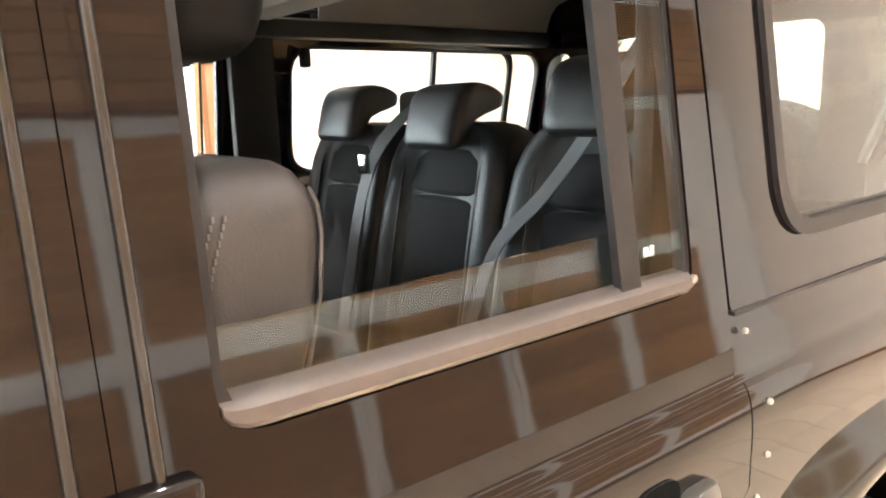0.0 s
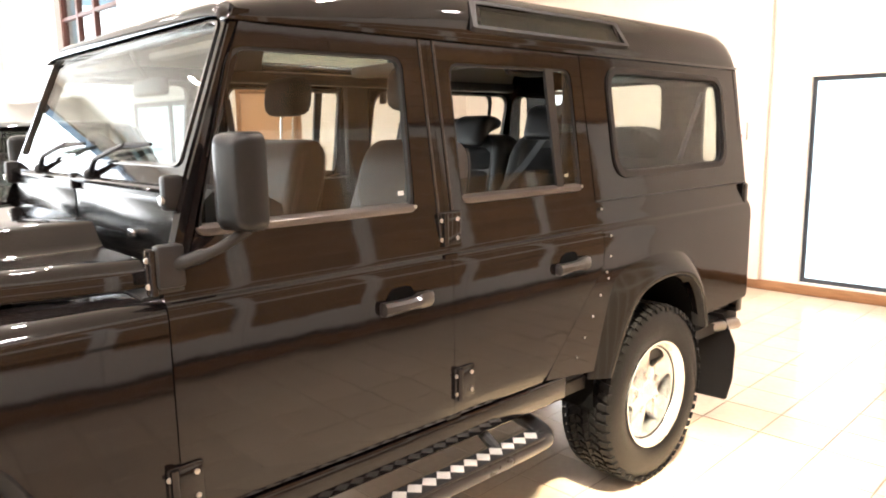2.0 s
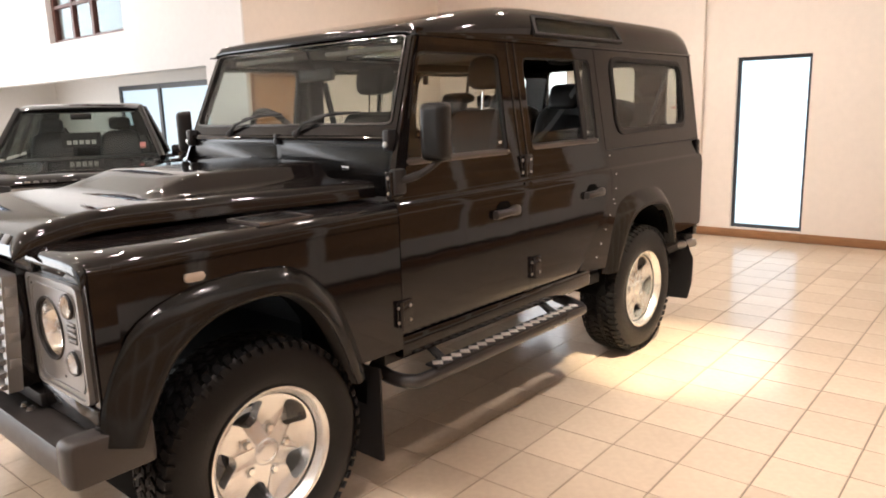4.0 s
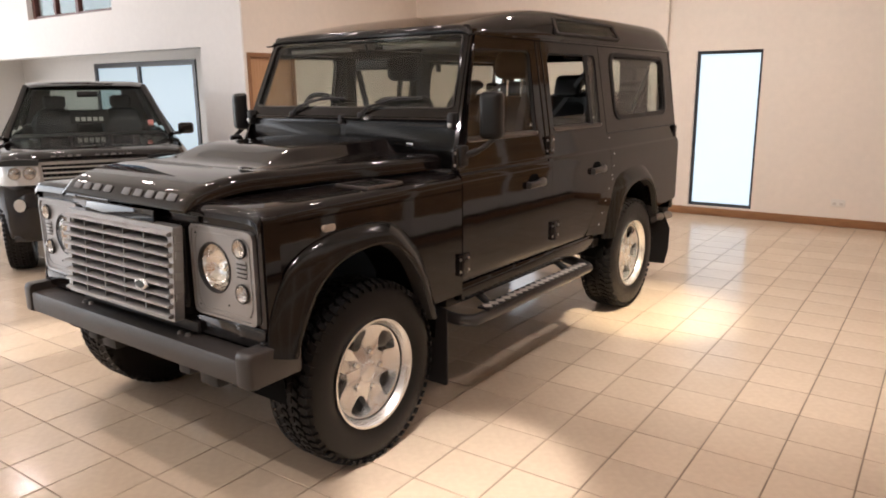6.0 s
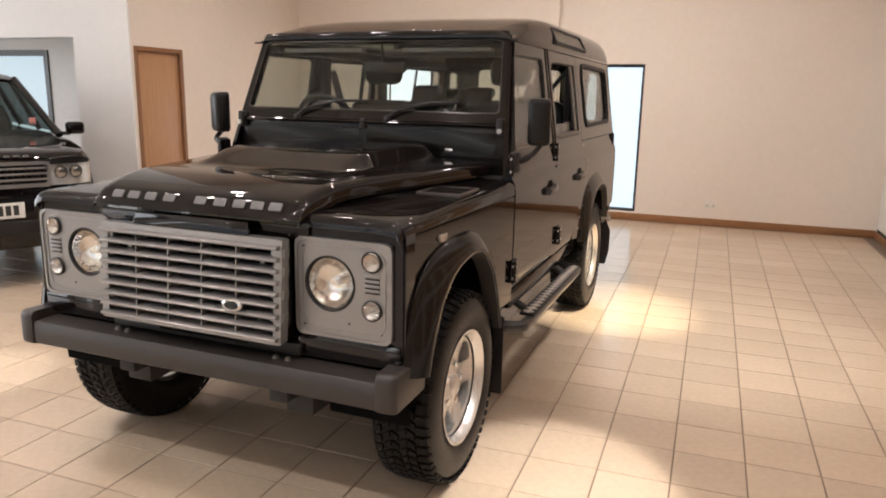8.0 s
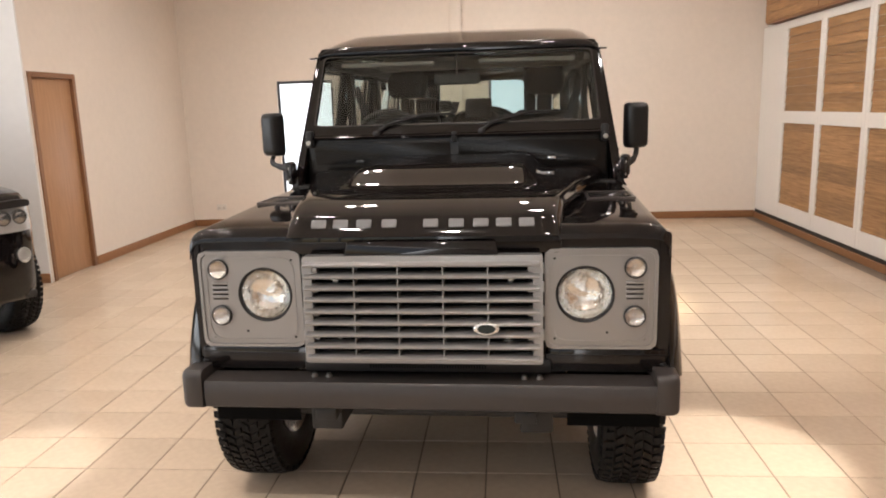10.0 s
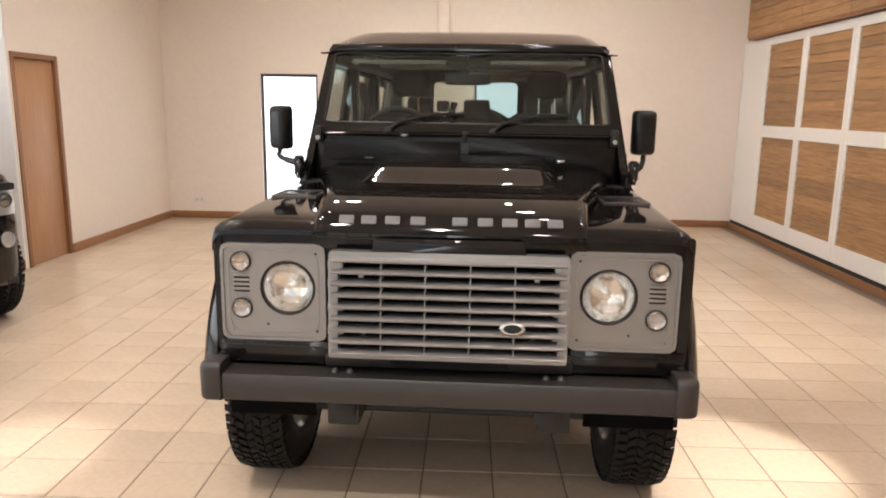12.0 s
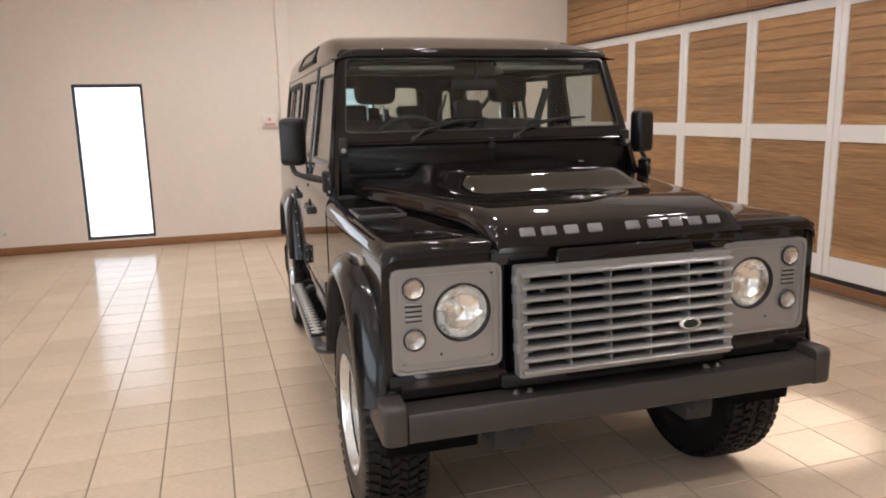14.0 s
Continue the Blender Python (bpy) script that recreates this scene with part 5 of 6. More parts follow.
def tread_bm():
    """Interlocking all-terrain blocks: two rows of bent centre blocks between open shoulder lugs."""
    bm = bmesh.new()
    n = 58
    da = 2 * math.pi / n
    crown = lambda h: 0.4035 - 10 * max(0, abs(h) - 0.09) ** 1.8

    def block(c):
        mid = (sum(a for a, _ in c) / len(c), sum(h for _, h in c) / len(c))
        lo = [bm.verts.new((h, 0.391 * math.cos(a), 0.391 * math.sin(a))) for a, h in c]
        top = [(mid[0] + (a - mid[0]) * 0.93, mid[1] + (h - mid[1]) * 0.93) for a, h in c]
        hi = [bm.verts.new((h, crown(h) * math.cos(a), crown(h) * math.sin(a))) for a, h in top]
        bm.faces.new(hi)
        for i in range(len(c)):
            j = (i + 1) % len(c)
            bm.faces.new((lo[i], lo[j], hi[j], hi[i]))

    for k in range(n):
        a0 = da * k
        for sg, ph in ((1, 0.0), (-1, 0.5)):
            s = a0 + ph * da
            block([(s + da * u, sg * h) for u, h in ((0.0, 0.072), (0.64, 0.072), (0.64 + 0.22, 0.113), (0.22, 0.113))])
            block([(s + da * u, sg * h) for u, h in ((-0.62, 0.036), (0.02, 0.036), (0.40, 0.066), (-0.20, 0.066))])
            block([(s + da * u, sg * h) for u, h in ((-0.30, 0.003), (0.34, 0.003), (-0.02, 0.030), (-0.68, 0.030))])
        # shoulder lugs on the side wall
        for sgn in (1, -1):
            a1 = a0 + (0.1 if k % 2 else 0.2) * da
            a2 = a1 + 0.5 * da
            r2 = 0.371 if k % 2 else 0.377
            p = [(r2, 0.1165, a1), (0.395, 0.108, a1), (0.395, 0.108, a2), (r2, 0.1165, a2)]
            lo = [bm.verts.new((sgn * (h - 0.008), r * math.cos(a), r * math.sin(a))) for r, h, a in p]
            hi = [bm.verts.new((sgn * (h + 0.003), r * math.cos(a), r * math.sin(a))) for r, h, a in p]
            bm.faces.new(hi)
            for i in range(4):
                j = (i + 1) % 4
                bm.faces.new((lo[i], lo[j], hi[j], hi[i]))
    return bm


def face_x(r):
    return interp([(0.0, 0.070), (0.05, 0.070), (0.062, 0.058), (0.10, 0.050), (0.15, 0.055), (0.19, 0.066), (0.215, 0.078), (0.23, 0.085)], r)


def rim_bm():
    bm = bmesh.new()
    lathe(bm, [(0.226, 0.104), (0.234, 0.1125), (0.241, 0.1135), (0.2405, 0.116), (0.232, 0.1165), (0.226, 0.112), (0.221, 0.098), (0.212, 0.085), (0.205, 0.060), (0.200, 0.0), (0.205, -0.09), (0.225, -0.105)], 60, XD)
    n = 72
    for k in range(5):
        base = math.radians(72 * k + 90)
        pol = lambda u, v, w: (face_x(u) - w, u * math.cos(base + v / 0.15), u * math.sin(base + v / 0.15))
        e = 0.15 * math.radians(36)
        outer = resample([(0.042, -e), (0.213, -e), (0.213, e), (0.042, e)], n)
        hole = rpoly([(0.116, -0.026), (0.155, -0.045), (0.190, -0.058), (0.203, 0.0), (0.190, 0.058), (0.155, 0.045), (0.116, 0.026), (0.110, 0.0)], [0.014, 0.03, 0.018, 0.05, 0.018, 0.03, 0.014, 0.02], 4)
        hole = resample(hole, n)
        # start both outlines on the same spoke
        s = min(range(n), key=lambda i: (hole[i][0] - 0.116) ** 2 + (hole[i][1] + 0.026) ** 2)
        hole = hole[s:] + hole[:s]
        frame_ring(bm, outer, hole, pol, 0.045, 0.0)
    return bm


def wheel_set():
    tyre = mesh_of("tyre", tyre_bm(), M["rubber"], 32)
    tread = mesh_of("tread", tread_bm(), M["tread_rubber"], 32)
    rim = mesh_of("rim", rim_bm(), M["alloy"], 40)
    cap = mesh_of("cap", lathe(bmesh.new(), [(0.050, 0.040), (0.048, 0.072), (0.040, 0.080), (0.030, 0.082), (0.028, 0.079), (0, 0.080)], 28, XD), M["alloy"])
    nut = mesh_of("nut", lathe(bmesh.new(), [(0.0155, 0.030), (0.0155, 0.066), (0.012, 0.071), (0, 0.072)], 6, XD), M["chrome"], 20)
    pocket = mesh_of("pocket", lathe(bmesh.new(), [(0.022, 0.03), (0.0235, 0.056), (0.020, 0.058), (0.0195, 0.040), (0, 0.038)], 20, XD), M["alloy"])
    disc = mesh_of("disc", lathe(bmesh.new(), [(0, -0.005), (0.118, -0.005), (0.118, -0.03), (0, -0.03)], 32, XD), M["dark_metal"])
    return tyre, tread, rim, cap, nut, pocket, disc


WHEEL = wheel_set()


def wheel(parent, m, name="wheel", label="black all-terrain tyre on a silver five-spoke alloy"):
    tyre, tread, rim, cap, nut, pocket, disc = WHEEL
    w = new(name, tyre)
    w.parent = parent
    w.matrix_basis = m
    tagged(w, label)
    for nm, me in (("rim", rim), ("centre_cap", cap), ("brake_disc", disc)):
        o = new(nm, me)
        o.parent = w
    tagged(w.children[0], "silver five-spoke alloy rim")
    tb = new("tread", tread)
    tb.parent = w
    tagged(tb, "black rubber tread", kind="stuff")
    for k in range(5):
        a = radians(72 * k + 90 + 36)
        for nm, me in (("wheel_nut", nut), ("nut_pocket", pocket)):
            o = new(nm, me)
            o.parent = w
            o.matrix_basis = at(0, 0.083 * math.cos(a), 0.083 * math.sin(a))
    return w


for x in (0.752, -0.772):
    for i, y in enumerate((0.0, 2.794)):
        wheel(car, at(x, y, 0.3995) @ Matrix.Rotation(radians(180 if x < 0 else 0), 4, "Z") @ Matrix.Rotation(radians((20, 47, 10, 61)[i + (2 if x < 0 else 0)]), 4, "X"))
wheel(rd, at(0.03, 3.86, 1.175) @ Matrix.Rotation(radians(90), 4, "Z"), "spare_wheel", "spare wheel with all-terrain tyre")

# ---- inside the car ----
def pad(bm, secs, n=5):
    """A cushion from sections (centre x, y, z), half width, half depth, corner radius, stacked along z."""
    rings = []
    for (cx, cy, z), w, d, r in secs:
        rings.append([(cx + u, cy + v, z) for u, v in rpoly([(-w, -d), (w, -d), (w, d), (-w, d)], r, n)])
    return loft(bm, rings)


def front_seat(x):
    """Leather backrest with a rounded top, stitched side panel and piped rear edge, cushion and headrest."""
    SEC = [(0.90, 1.49, 0.22, 0.06, 0.05), (0.92, 1.51, 0.24, 0.085, 0.06), (1.15, 1.62, 0.238, 0.09, 0.05), (1.36, 1.695, 0.222, 0.092, 0.045), (1.44, 1.715, 0.215, 0.088, 0.042), (1.485, 1.725, 0.209, 0.080, 0.04), (1.508, 1.729, 0.201, 0.069, 0.036), (1.524, 1.731, 0.190, 0.056, 0.03), (1.535, 1.732, 0.174, 0.038, 0.022), (1.539, 1.732, 0.15, 0.018, 0.012)]
    s = part("front_seat", pad(bmesh.new(), [((x, y, z), w, d, r) for z, y, w, d, r in SEC]), M["grey_leather"], car, "grey leather front seat", sharp=70)
    cy = lambda z: interp([(k[0], k[1]) for k in SEC], z)
    hw = lambda z: interp([(k[0], k[2]) for k in SEC], z)
    hd = lambda z: interp([(k[0], k[3]) for k in SEC], z)
    bm = bmesh.new()
    box(bm, x - 0.24, 0.98, 0.80, x + 0.24, 1.50, 0.96, 0.06, 3)
    part("seat_cushion", bm, M["grey_leather"], s)
    rings = []
    for z, w, d, r in ((1.640, 0.07, 0.022, 0.02), (1.646, 0.098, 0.042, 0.036), (1.662, 0.116, 0.056, 0.045), (1.69, 0.125, 0.062, 0.05), (1.75, 0.127, 0.062, 0.05), (1.785, 0.118, 0.054, 0.045), (1.803, 0.098, 0.038, 0.034), (1.81, 0.07, 0.02, 0.018)):
        rings.append(((x, 1.745 + (z - 1.7) * 0.12, z), w, d, r))
    part("headrest", pad(bmesh.new(), rings), M["head_leather"], s, "black leather headrest", sharp=70)
    for dx in (-0.05, 0.05):
        part("headrest_post", tube(bmesh.new(), [(x + dx, 1.732, 1.50), (x + dx, 1.742, 1.66)], 0.006, 8), M["chrome"], s, "chrome post")
    for sx in (-1, 1):
        pts = [(x + sx * (hw(z) - 0.006), cy(z) + hd(z) - 0.006, z) for z in (0.98, 1.15, 1.30, 1.40, 1.46, 1.49, 1.508)]
        part("seat_piping", tube(bmesh.new(), pts, 0.0024, 6), M["piping"], s, "grey piped edge")
        # two rows of stitches down the side panel, near its front edge
        bm = bmesh.new()
        for k in range(60):
            z = 1.04 + 0.445 * k / 59
            for dy in (0.040, 0.052):
                px = x + sx * (hw(z) + 0.0008)
                py = cy(z) - hd(z) + dy
                box(bm, px - 0.001, py - 0.0013, z, px + 0.001, py + 0.0013, z + 0.0058)
        tagged(part("stitching", bm, M["stitch"], s, "pale double stitching"), kind="stuff")
    return s


front_seat(0.485)
front_seat(-0.39)


def middle_seat(x, w, lift):
    """Backrest with proud bolsters, cloth centre in two fields, cushion and a headrest swept to the rear."""
    FR = [(0.97, 2.372), (1.20, 2.412), (1.40, 2.452), (1.47, 2.474), (1.53, 2.50)]
    rows = []
    for z, k in ((0.94, 0.94), (0.97, 1.0), (1.10, 1.0), (1.25, 1.0), (1.36, 0.985), (1.45, 0.95), (1.495, 0.89), (1.523, 0.80), (1.540, 0.66), (1.548, 0.45)):
        y0, hw = interp(FR, z), w * k
        d = 0.17 if z < 1.47 else 0.17 - (z - 1.47) * 0.9
        row = []
        for u, f in ((-1.0, 0.6), (-0.985, 0.28), (-0.94, 0.06), (-0.86, 0.0), (-0.72, 0.02), (-0.62, 0.14), (-0.56, 0.20), (0.0, 0.26), (0.56, 0.20), (0.62, 0.14), (0.72, 0.02), (0.86, 0.0), (0.94, 0.06), (0.985, 0.28), (1.0, 0.6)):
            row.append((x + hw * u, y0 + d * f * 0.8, z))
        row += [(x + hw * 0.97, y0 + d * 0.9, z), (x + hw * 0.8, y0 + d, z), (x - hw * 0.8, y0 + d, z), (x - hw * 0.97, y0 + d * 0.9, z)]
        rows.append(row)
    s = part("middle_seat", loft(bmesh.new(), rows), M["leather"], car, "black leather and cloth middle seat", sharp=60)
    for zs in ((1.0, 1.01, 1.1, 1.20, 1.30, 1.366, 1.376, 1.383), (1.379, 1.386, 1.396, 1.42, 1.46, 1.486, 1.494)):
        rows = []
        for z in zs:
            edge = 0.024 if z in (zs[0], zs[-1]) else 0.006 if z in (zs[1], zs[-2]) else 0.0
            rows.append([(x + w * 0.60 * u, interp(FR, z) + 0.030 - 0.012 * (1 - u * u) + edge + (0.012 if abs(u) == 1 else 0.002 if abs(u) > 0.9 else 0), z) for u in (-1, -0.93, -0.8, -0.45, 0, 0.45, 0.8, 0.93, 1)])
        part("seat_insert", sheet(bmesh.new(), rows), M["cloth"], s, "black cloth insert", sharp=80)
    for sx in (-1, 1):
        pts = [(x + sx * w * 0.64, interp(FR, z) + 0.012, z) for z in (1.0, 1.15, 1.30, 1.42, 1.48)]
        part("seat_piping", tube(bmesh.new(), pts, 0.0035, 6), M["leather"], s)
    bm = bmesh.new()
    box(bm, x - w, 1.98, 0.80, x + w, 2.44, 0.97, 0.05, 3)
    part("seat_cushion", bm, M["leather"], s)
    # headrest: a plump upright pad resting on the backrest, and a wing swept to the rear
    rings = []
    for y, hw, lo, hi, r in ((2.447, 0.060, 1.520, 1.590, 0.03), (2.450, 0.080, 1.506, 1.606, 0.03), (2.456, 0.091, 1.496, 1.618, 0.03), (2.468, 0.098, 1.490, 1.628, 0.028), (2.486, 0.098, 1.492, 1.634, 0.026), (2.500, 0.096, 1.520, 1.637, 0.026), (2.515, 0.094, 1.546, 1.637, 0.026), (2.545, 0.093, 1.562, 1.632, 0.026), (2.575, 0.091, 1.572, 1.620, 0.02), (2.590, 0.086, 1.578, 1.610, 0.014), (2.596, 0.078, 1.586, 1.602, 0.006)):
        rings.append([(x + u, y + (v - 1.56) * 0.28, v + lift) for u, v in rpoly([(-hw, lo), (hw, lo), (hw, hi), (-hw, hi)], r, 5)])
    part("headrest", loft(bmesh.new(), rings), M["pad_leather"], s, "black leather headrest swept to the rear", sharp=80)
    return s


for x, w, lift in ((-0.40, 0.205, 0.012), (0.022, 0.22, 0.0), (0.472, 0.225, 0.034)):
    middle_seat(x, w, lift)
part("belt_guide", new_box(-0.285, 2.575, 1.545, -0.19, 2.64, 1.628, r=0.02, seg=3), M["leather"], car, "black belt outlet on the seat shoulder")
# belts, and one strap that stands for a streak of light
def strap(pts, w, name="seat_belt", label="dark seat belt webbing, also laid as a light streak"):
    bm = bmesh.new()
    P = curve_pts(pts, 6)
    rows = []
    for i, p in enumerate(P):
        a, b = Vector(P[max(0, i - 1)]), Vector(P[min(len(P) - 1, i + 1)])
        sd = (b - a).cross(Vector((0, -1, 0.25))).normalized() * w
        rows.append([tuple(Vector(p) - sd), tuple(Vector(p) + sd)])
    sheet(bm, rows, 0.0025)
    return part(name, bm, M["belt"], car, label)


strap([(-0.150, 2.585, 1.615), (-0.165, 2.49, 1.545), (-0.205, 2.44, 1.455), (-0.238, 2.405, 1.30), (-0.262, 2.36, 1.02)], 0.024)
part("belt_buckle", new_box(-0.222, 2.405, 1.425, -0.186, 2.42, 1.475, r=0.004), M["chrome"], car, "bright belt tongue")
# pale strap laid along the streak of light across the near seat
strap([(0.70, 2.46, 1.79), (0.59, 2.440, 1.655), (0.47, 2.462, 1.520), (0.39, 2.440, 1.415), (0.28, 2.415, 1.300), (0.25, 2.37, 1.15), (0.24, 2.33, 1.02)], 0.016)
strap([(0.705, 1.62, 1.72), (0.62, 1.60, 1.45), (0.60, 1.56, 1.1)], 0.024)
strap([(-0.705, 1.62, 1.72), (-0.60, 1.59, 1.45), (-0.45, 1.5, 1.1)], 0.024)
# dashboard, wheel, mirrors, trims
part("dashboard", loft(bmesh.new(), [[(x, y, z) for y, z in ((0.80, 1.10), (0.80, 1.40), (0.84, 1.43), (0.95, 1.425), (1.03, 1.38), (1.04, 1.28), (0.98, 1.10))] for x in (-0.74, 0.74)]), M["trim"], car, "black dashboard")
bm = bmesh.new()
sw = at(-0.37, 1.01, 1.395) @ Matrix.Rotation(radians(118), 4, "X")
lathe(bm, [(0.19 + 0.016 * math.cos(a), 0.016 * math.sin(a)) for a in [2 * math.pi * i / 10 for i in range(10)]], 40, sw, True)
st = part("steering_wheel", bm, M["leather"], car, "black steering wheel")
part("wheel_boss", lathe(bmesh.new(), [(0.07, -0.03), (0.065, 0.012), (0.04, 0.02), (0, 0.022)], 24, sw), M["trim"], st)
for a in (0, 120, 240):
    t = radians(a - 90)
    part("wheel_spoke", tube(bmesh.new(), [tuple(sw @ Vector((0.05 * math.cos(t), 0.05 * math.sin(t), -0.005))), tuple(sw @ Vector((0.185 * math.cos(t), 0.185 * math.sin(t), 0)))], 0.014, 8), M["trim"], st)
part("steering_column", tube(bmesh.new(), [(-0.37, 1.05, 1.36), (-0.37, 0.9, 1.25)], 0.04, 10), M["trim"], st)
rm = part("rear_view_mirror", new_box(-0.125, 0.975, 1.695, 0.125, 1.005, 1.755, r=0.014, seg=3), M["trim"], car, "black interior mirror")
part("mirror_stem", tube(bmesh.new(), [(0, 0.985, 1.745), (0, 0.95, 1.80), (0, 0.935, 1.84)], 0.008, 8), M["trim"], rm)
for S in (1, -1):
    part("sun_visor", new_box(S * 0.12, 0.945, 1.80, S * 0.62, 1.00, 1.822, r=0.006), M["lining"], car, "grey sun visor")
    part("roof_rail", new_box(S * 0.665, 0.96, 1.80, S * 0.725, 3.58, 1.855, r=0.012), M["trim"], car, "black trim over the windows")
    part("waist_trim", new_box(S * 0.73, 0.80, 1.02, S * 0.795, 3.56, 1.33, r=0.015), M["trim"], car, "black inner door trim")
    part("grab_handle", tube(bmesh.new(), curve_pts([(S * 0.70, 2.0, 1.80), (S * 0.665, 2.03, 1.775), (S * 0.665, 2.2, 1.775), (S * 0.70, 2.24, 1.80)], 5), 0.011, 8), M["trim"], car)
part("coat_hook", new_box(-0.715, 2.515, 1.715, -0.675, 2.54, 1.775, r=0.008), M["trim"], car)
part("head_rail", new_box(-0.68, 2.30, 1.845, 0.68, 2.42, 1.90, r=0.02), M["lining"], car)
part("cabin_floor", new_box(-0.79, 0.82, 0.582, 0.79, 3.58, 0.60), M["cloth"], car)
part("rear_belt_strap", tube(bmesh.new(), [(0.62, 3.56, 1.74), (0.50, 3.57, 1.40)], 0.012, 6), M["belt"], car)
# small pale emblem on the glass corners
for y, z in ((1.392, 1.385), (2.195, 1.395)):
    bm = bmesh.new()
    for dy, dz, w, h in ((0, 0, 0.011, 0.0035), (-0.006, 0.006, 0.005, 0.003), (0.006, 0.007, 0.004, 0.003)):
        box(bm, xu(z) - 0.0118, y + dy - w, z + dz - h, xu(z) - 0.0105, y + dy + w, z + dz + h, 0.0005, 1)
    part("glass_mark", bm, M["paper"], car, "small pale mark on the glass")

# ---- the second car, parked in the bay's mouth ----
suv = root("parked_car", "black sport utility car with mesh grille parked before the bay", "car", at(-3.86, 1.33, 0) @ Matrix.Rotation(radians(62.8), 4, "Z") @ Matrix.Diagonal((0.90, 0.955, 1.0, 1.0)))


TALL = [(0, 0), (0.25, 0.31), (0.53, 0.640), (0.76, 0.878), (1.07, 1.163), (1.2, 1.268), (1.62, 1.645), (2, 2)]
LONG = [(-1.0, -0.565), (0.45, 0.45), (5, 5)]      # short front overhang


def spart(name, bm, m, label="", parent=None, sharp=45):
    for v in bm.verts:
        v.co.z = interp(TALL, v.co.z)
        v.co.y = interp(LONG, v.co.y)
    return part(name, bm, M[m], parent or suv, label, None, sharp)


def half_ring(y, pts):
    return [(-x, y, z) for x, z in pts[::-1]] + [(x, y, z) for x, z in pts]


body = []
for y, hw, zb, zs, zt, tuck in ((-0.86, 0.57, 0.33, 0.55, 0.72, 0.9), (-0.84, 0.70, 0.28, 0.62, 0.85, 0.95), (-0.78, 0.79, 0.25, 0.70, 0.93, 0.97), (-0.60, 0.875, 0.25, 0.75, 0.975, 0.98), (-0.30, 0.935, 0.28, 0.78, 0.985, 1), (0.30, 0.96, 0.30, 0.80, 1.02, 1), (0.75, 0.96, 0.30, 0.82, 1.05, 1), (1.6, 0.96, 0.30, 0.84, 1.06, 1), (3.0, 0.955, 0.30, 0.86, 1.07, 1), (3.5, 0.93, 0.34, 0.86, 1.07, 0.98), (3.62, 0.86, 0.40, 0.84, 1.02, 0.95)):
    body.append(half_ring(y, [(hw * 0.90, zb), (hw * 0.99, zb + 0.12), (hw, zs * 0.8), (hw, zs), (hw * 0.985, zs + (zt - zs) * 0.6), (hw * 0.93, zt - 0.012), (hw * 0.80, zt + 0.004)]))
spart("body", loft(bmesh.new(), body, True), "paint", "glossy black body")
bon = []
for y, hw, z in ((-0.80, 0.62, 0.92), (-0.74, 0.70, 0.955), (-0.55, 0.76, 0.985), (-0.2, 0.79, 1.005), (0.25, 0.81, 1.04), (0.52, 0.82, 1.06)):
    bon.append([(-hw, y, z - 0.03), (-hw * 0.93, y, z - 0.006), (-hw * 0.6, y, z + 0.006), (0, y, z + 0.012), (hw * 0.6, y, z + 0.006), (hw * 0.93, y, z - 0.006), (hw, y, z - 0.03)])
spart("bonnet", sheet(bmesh.new(), bon, 0.01), "paint", "glossy black bonnet")
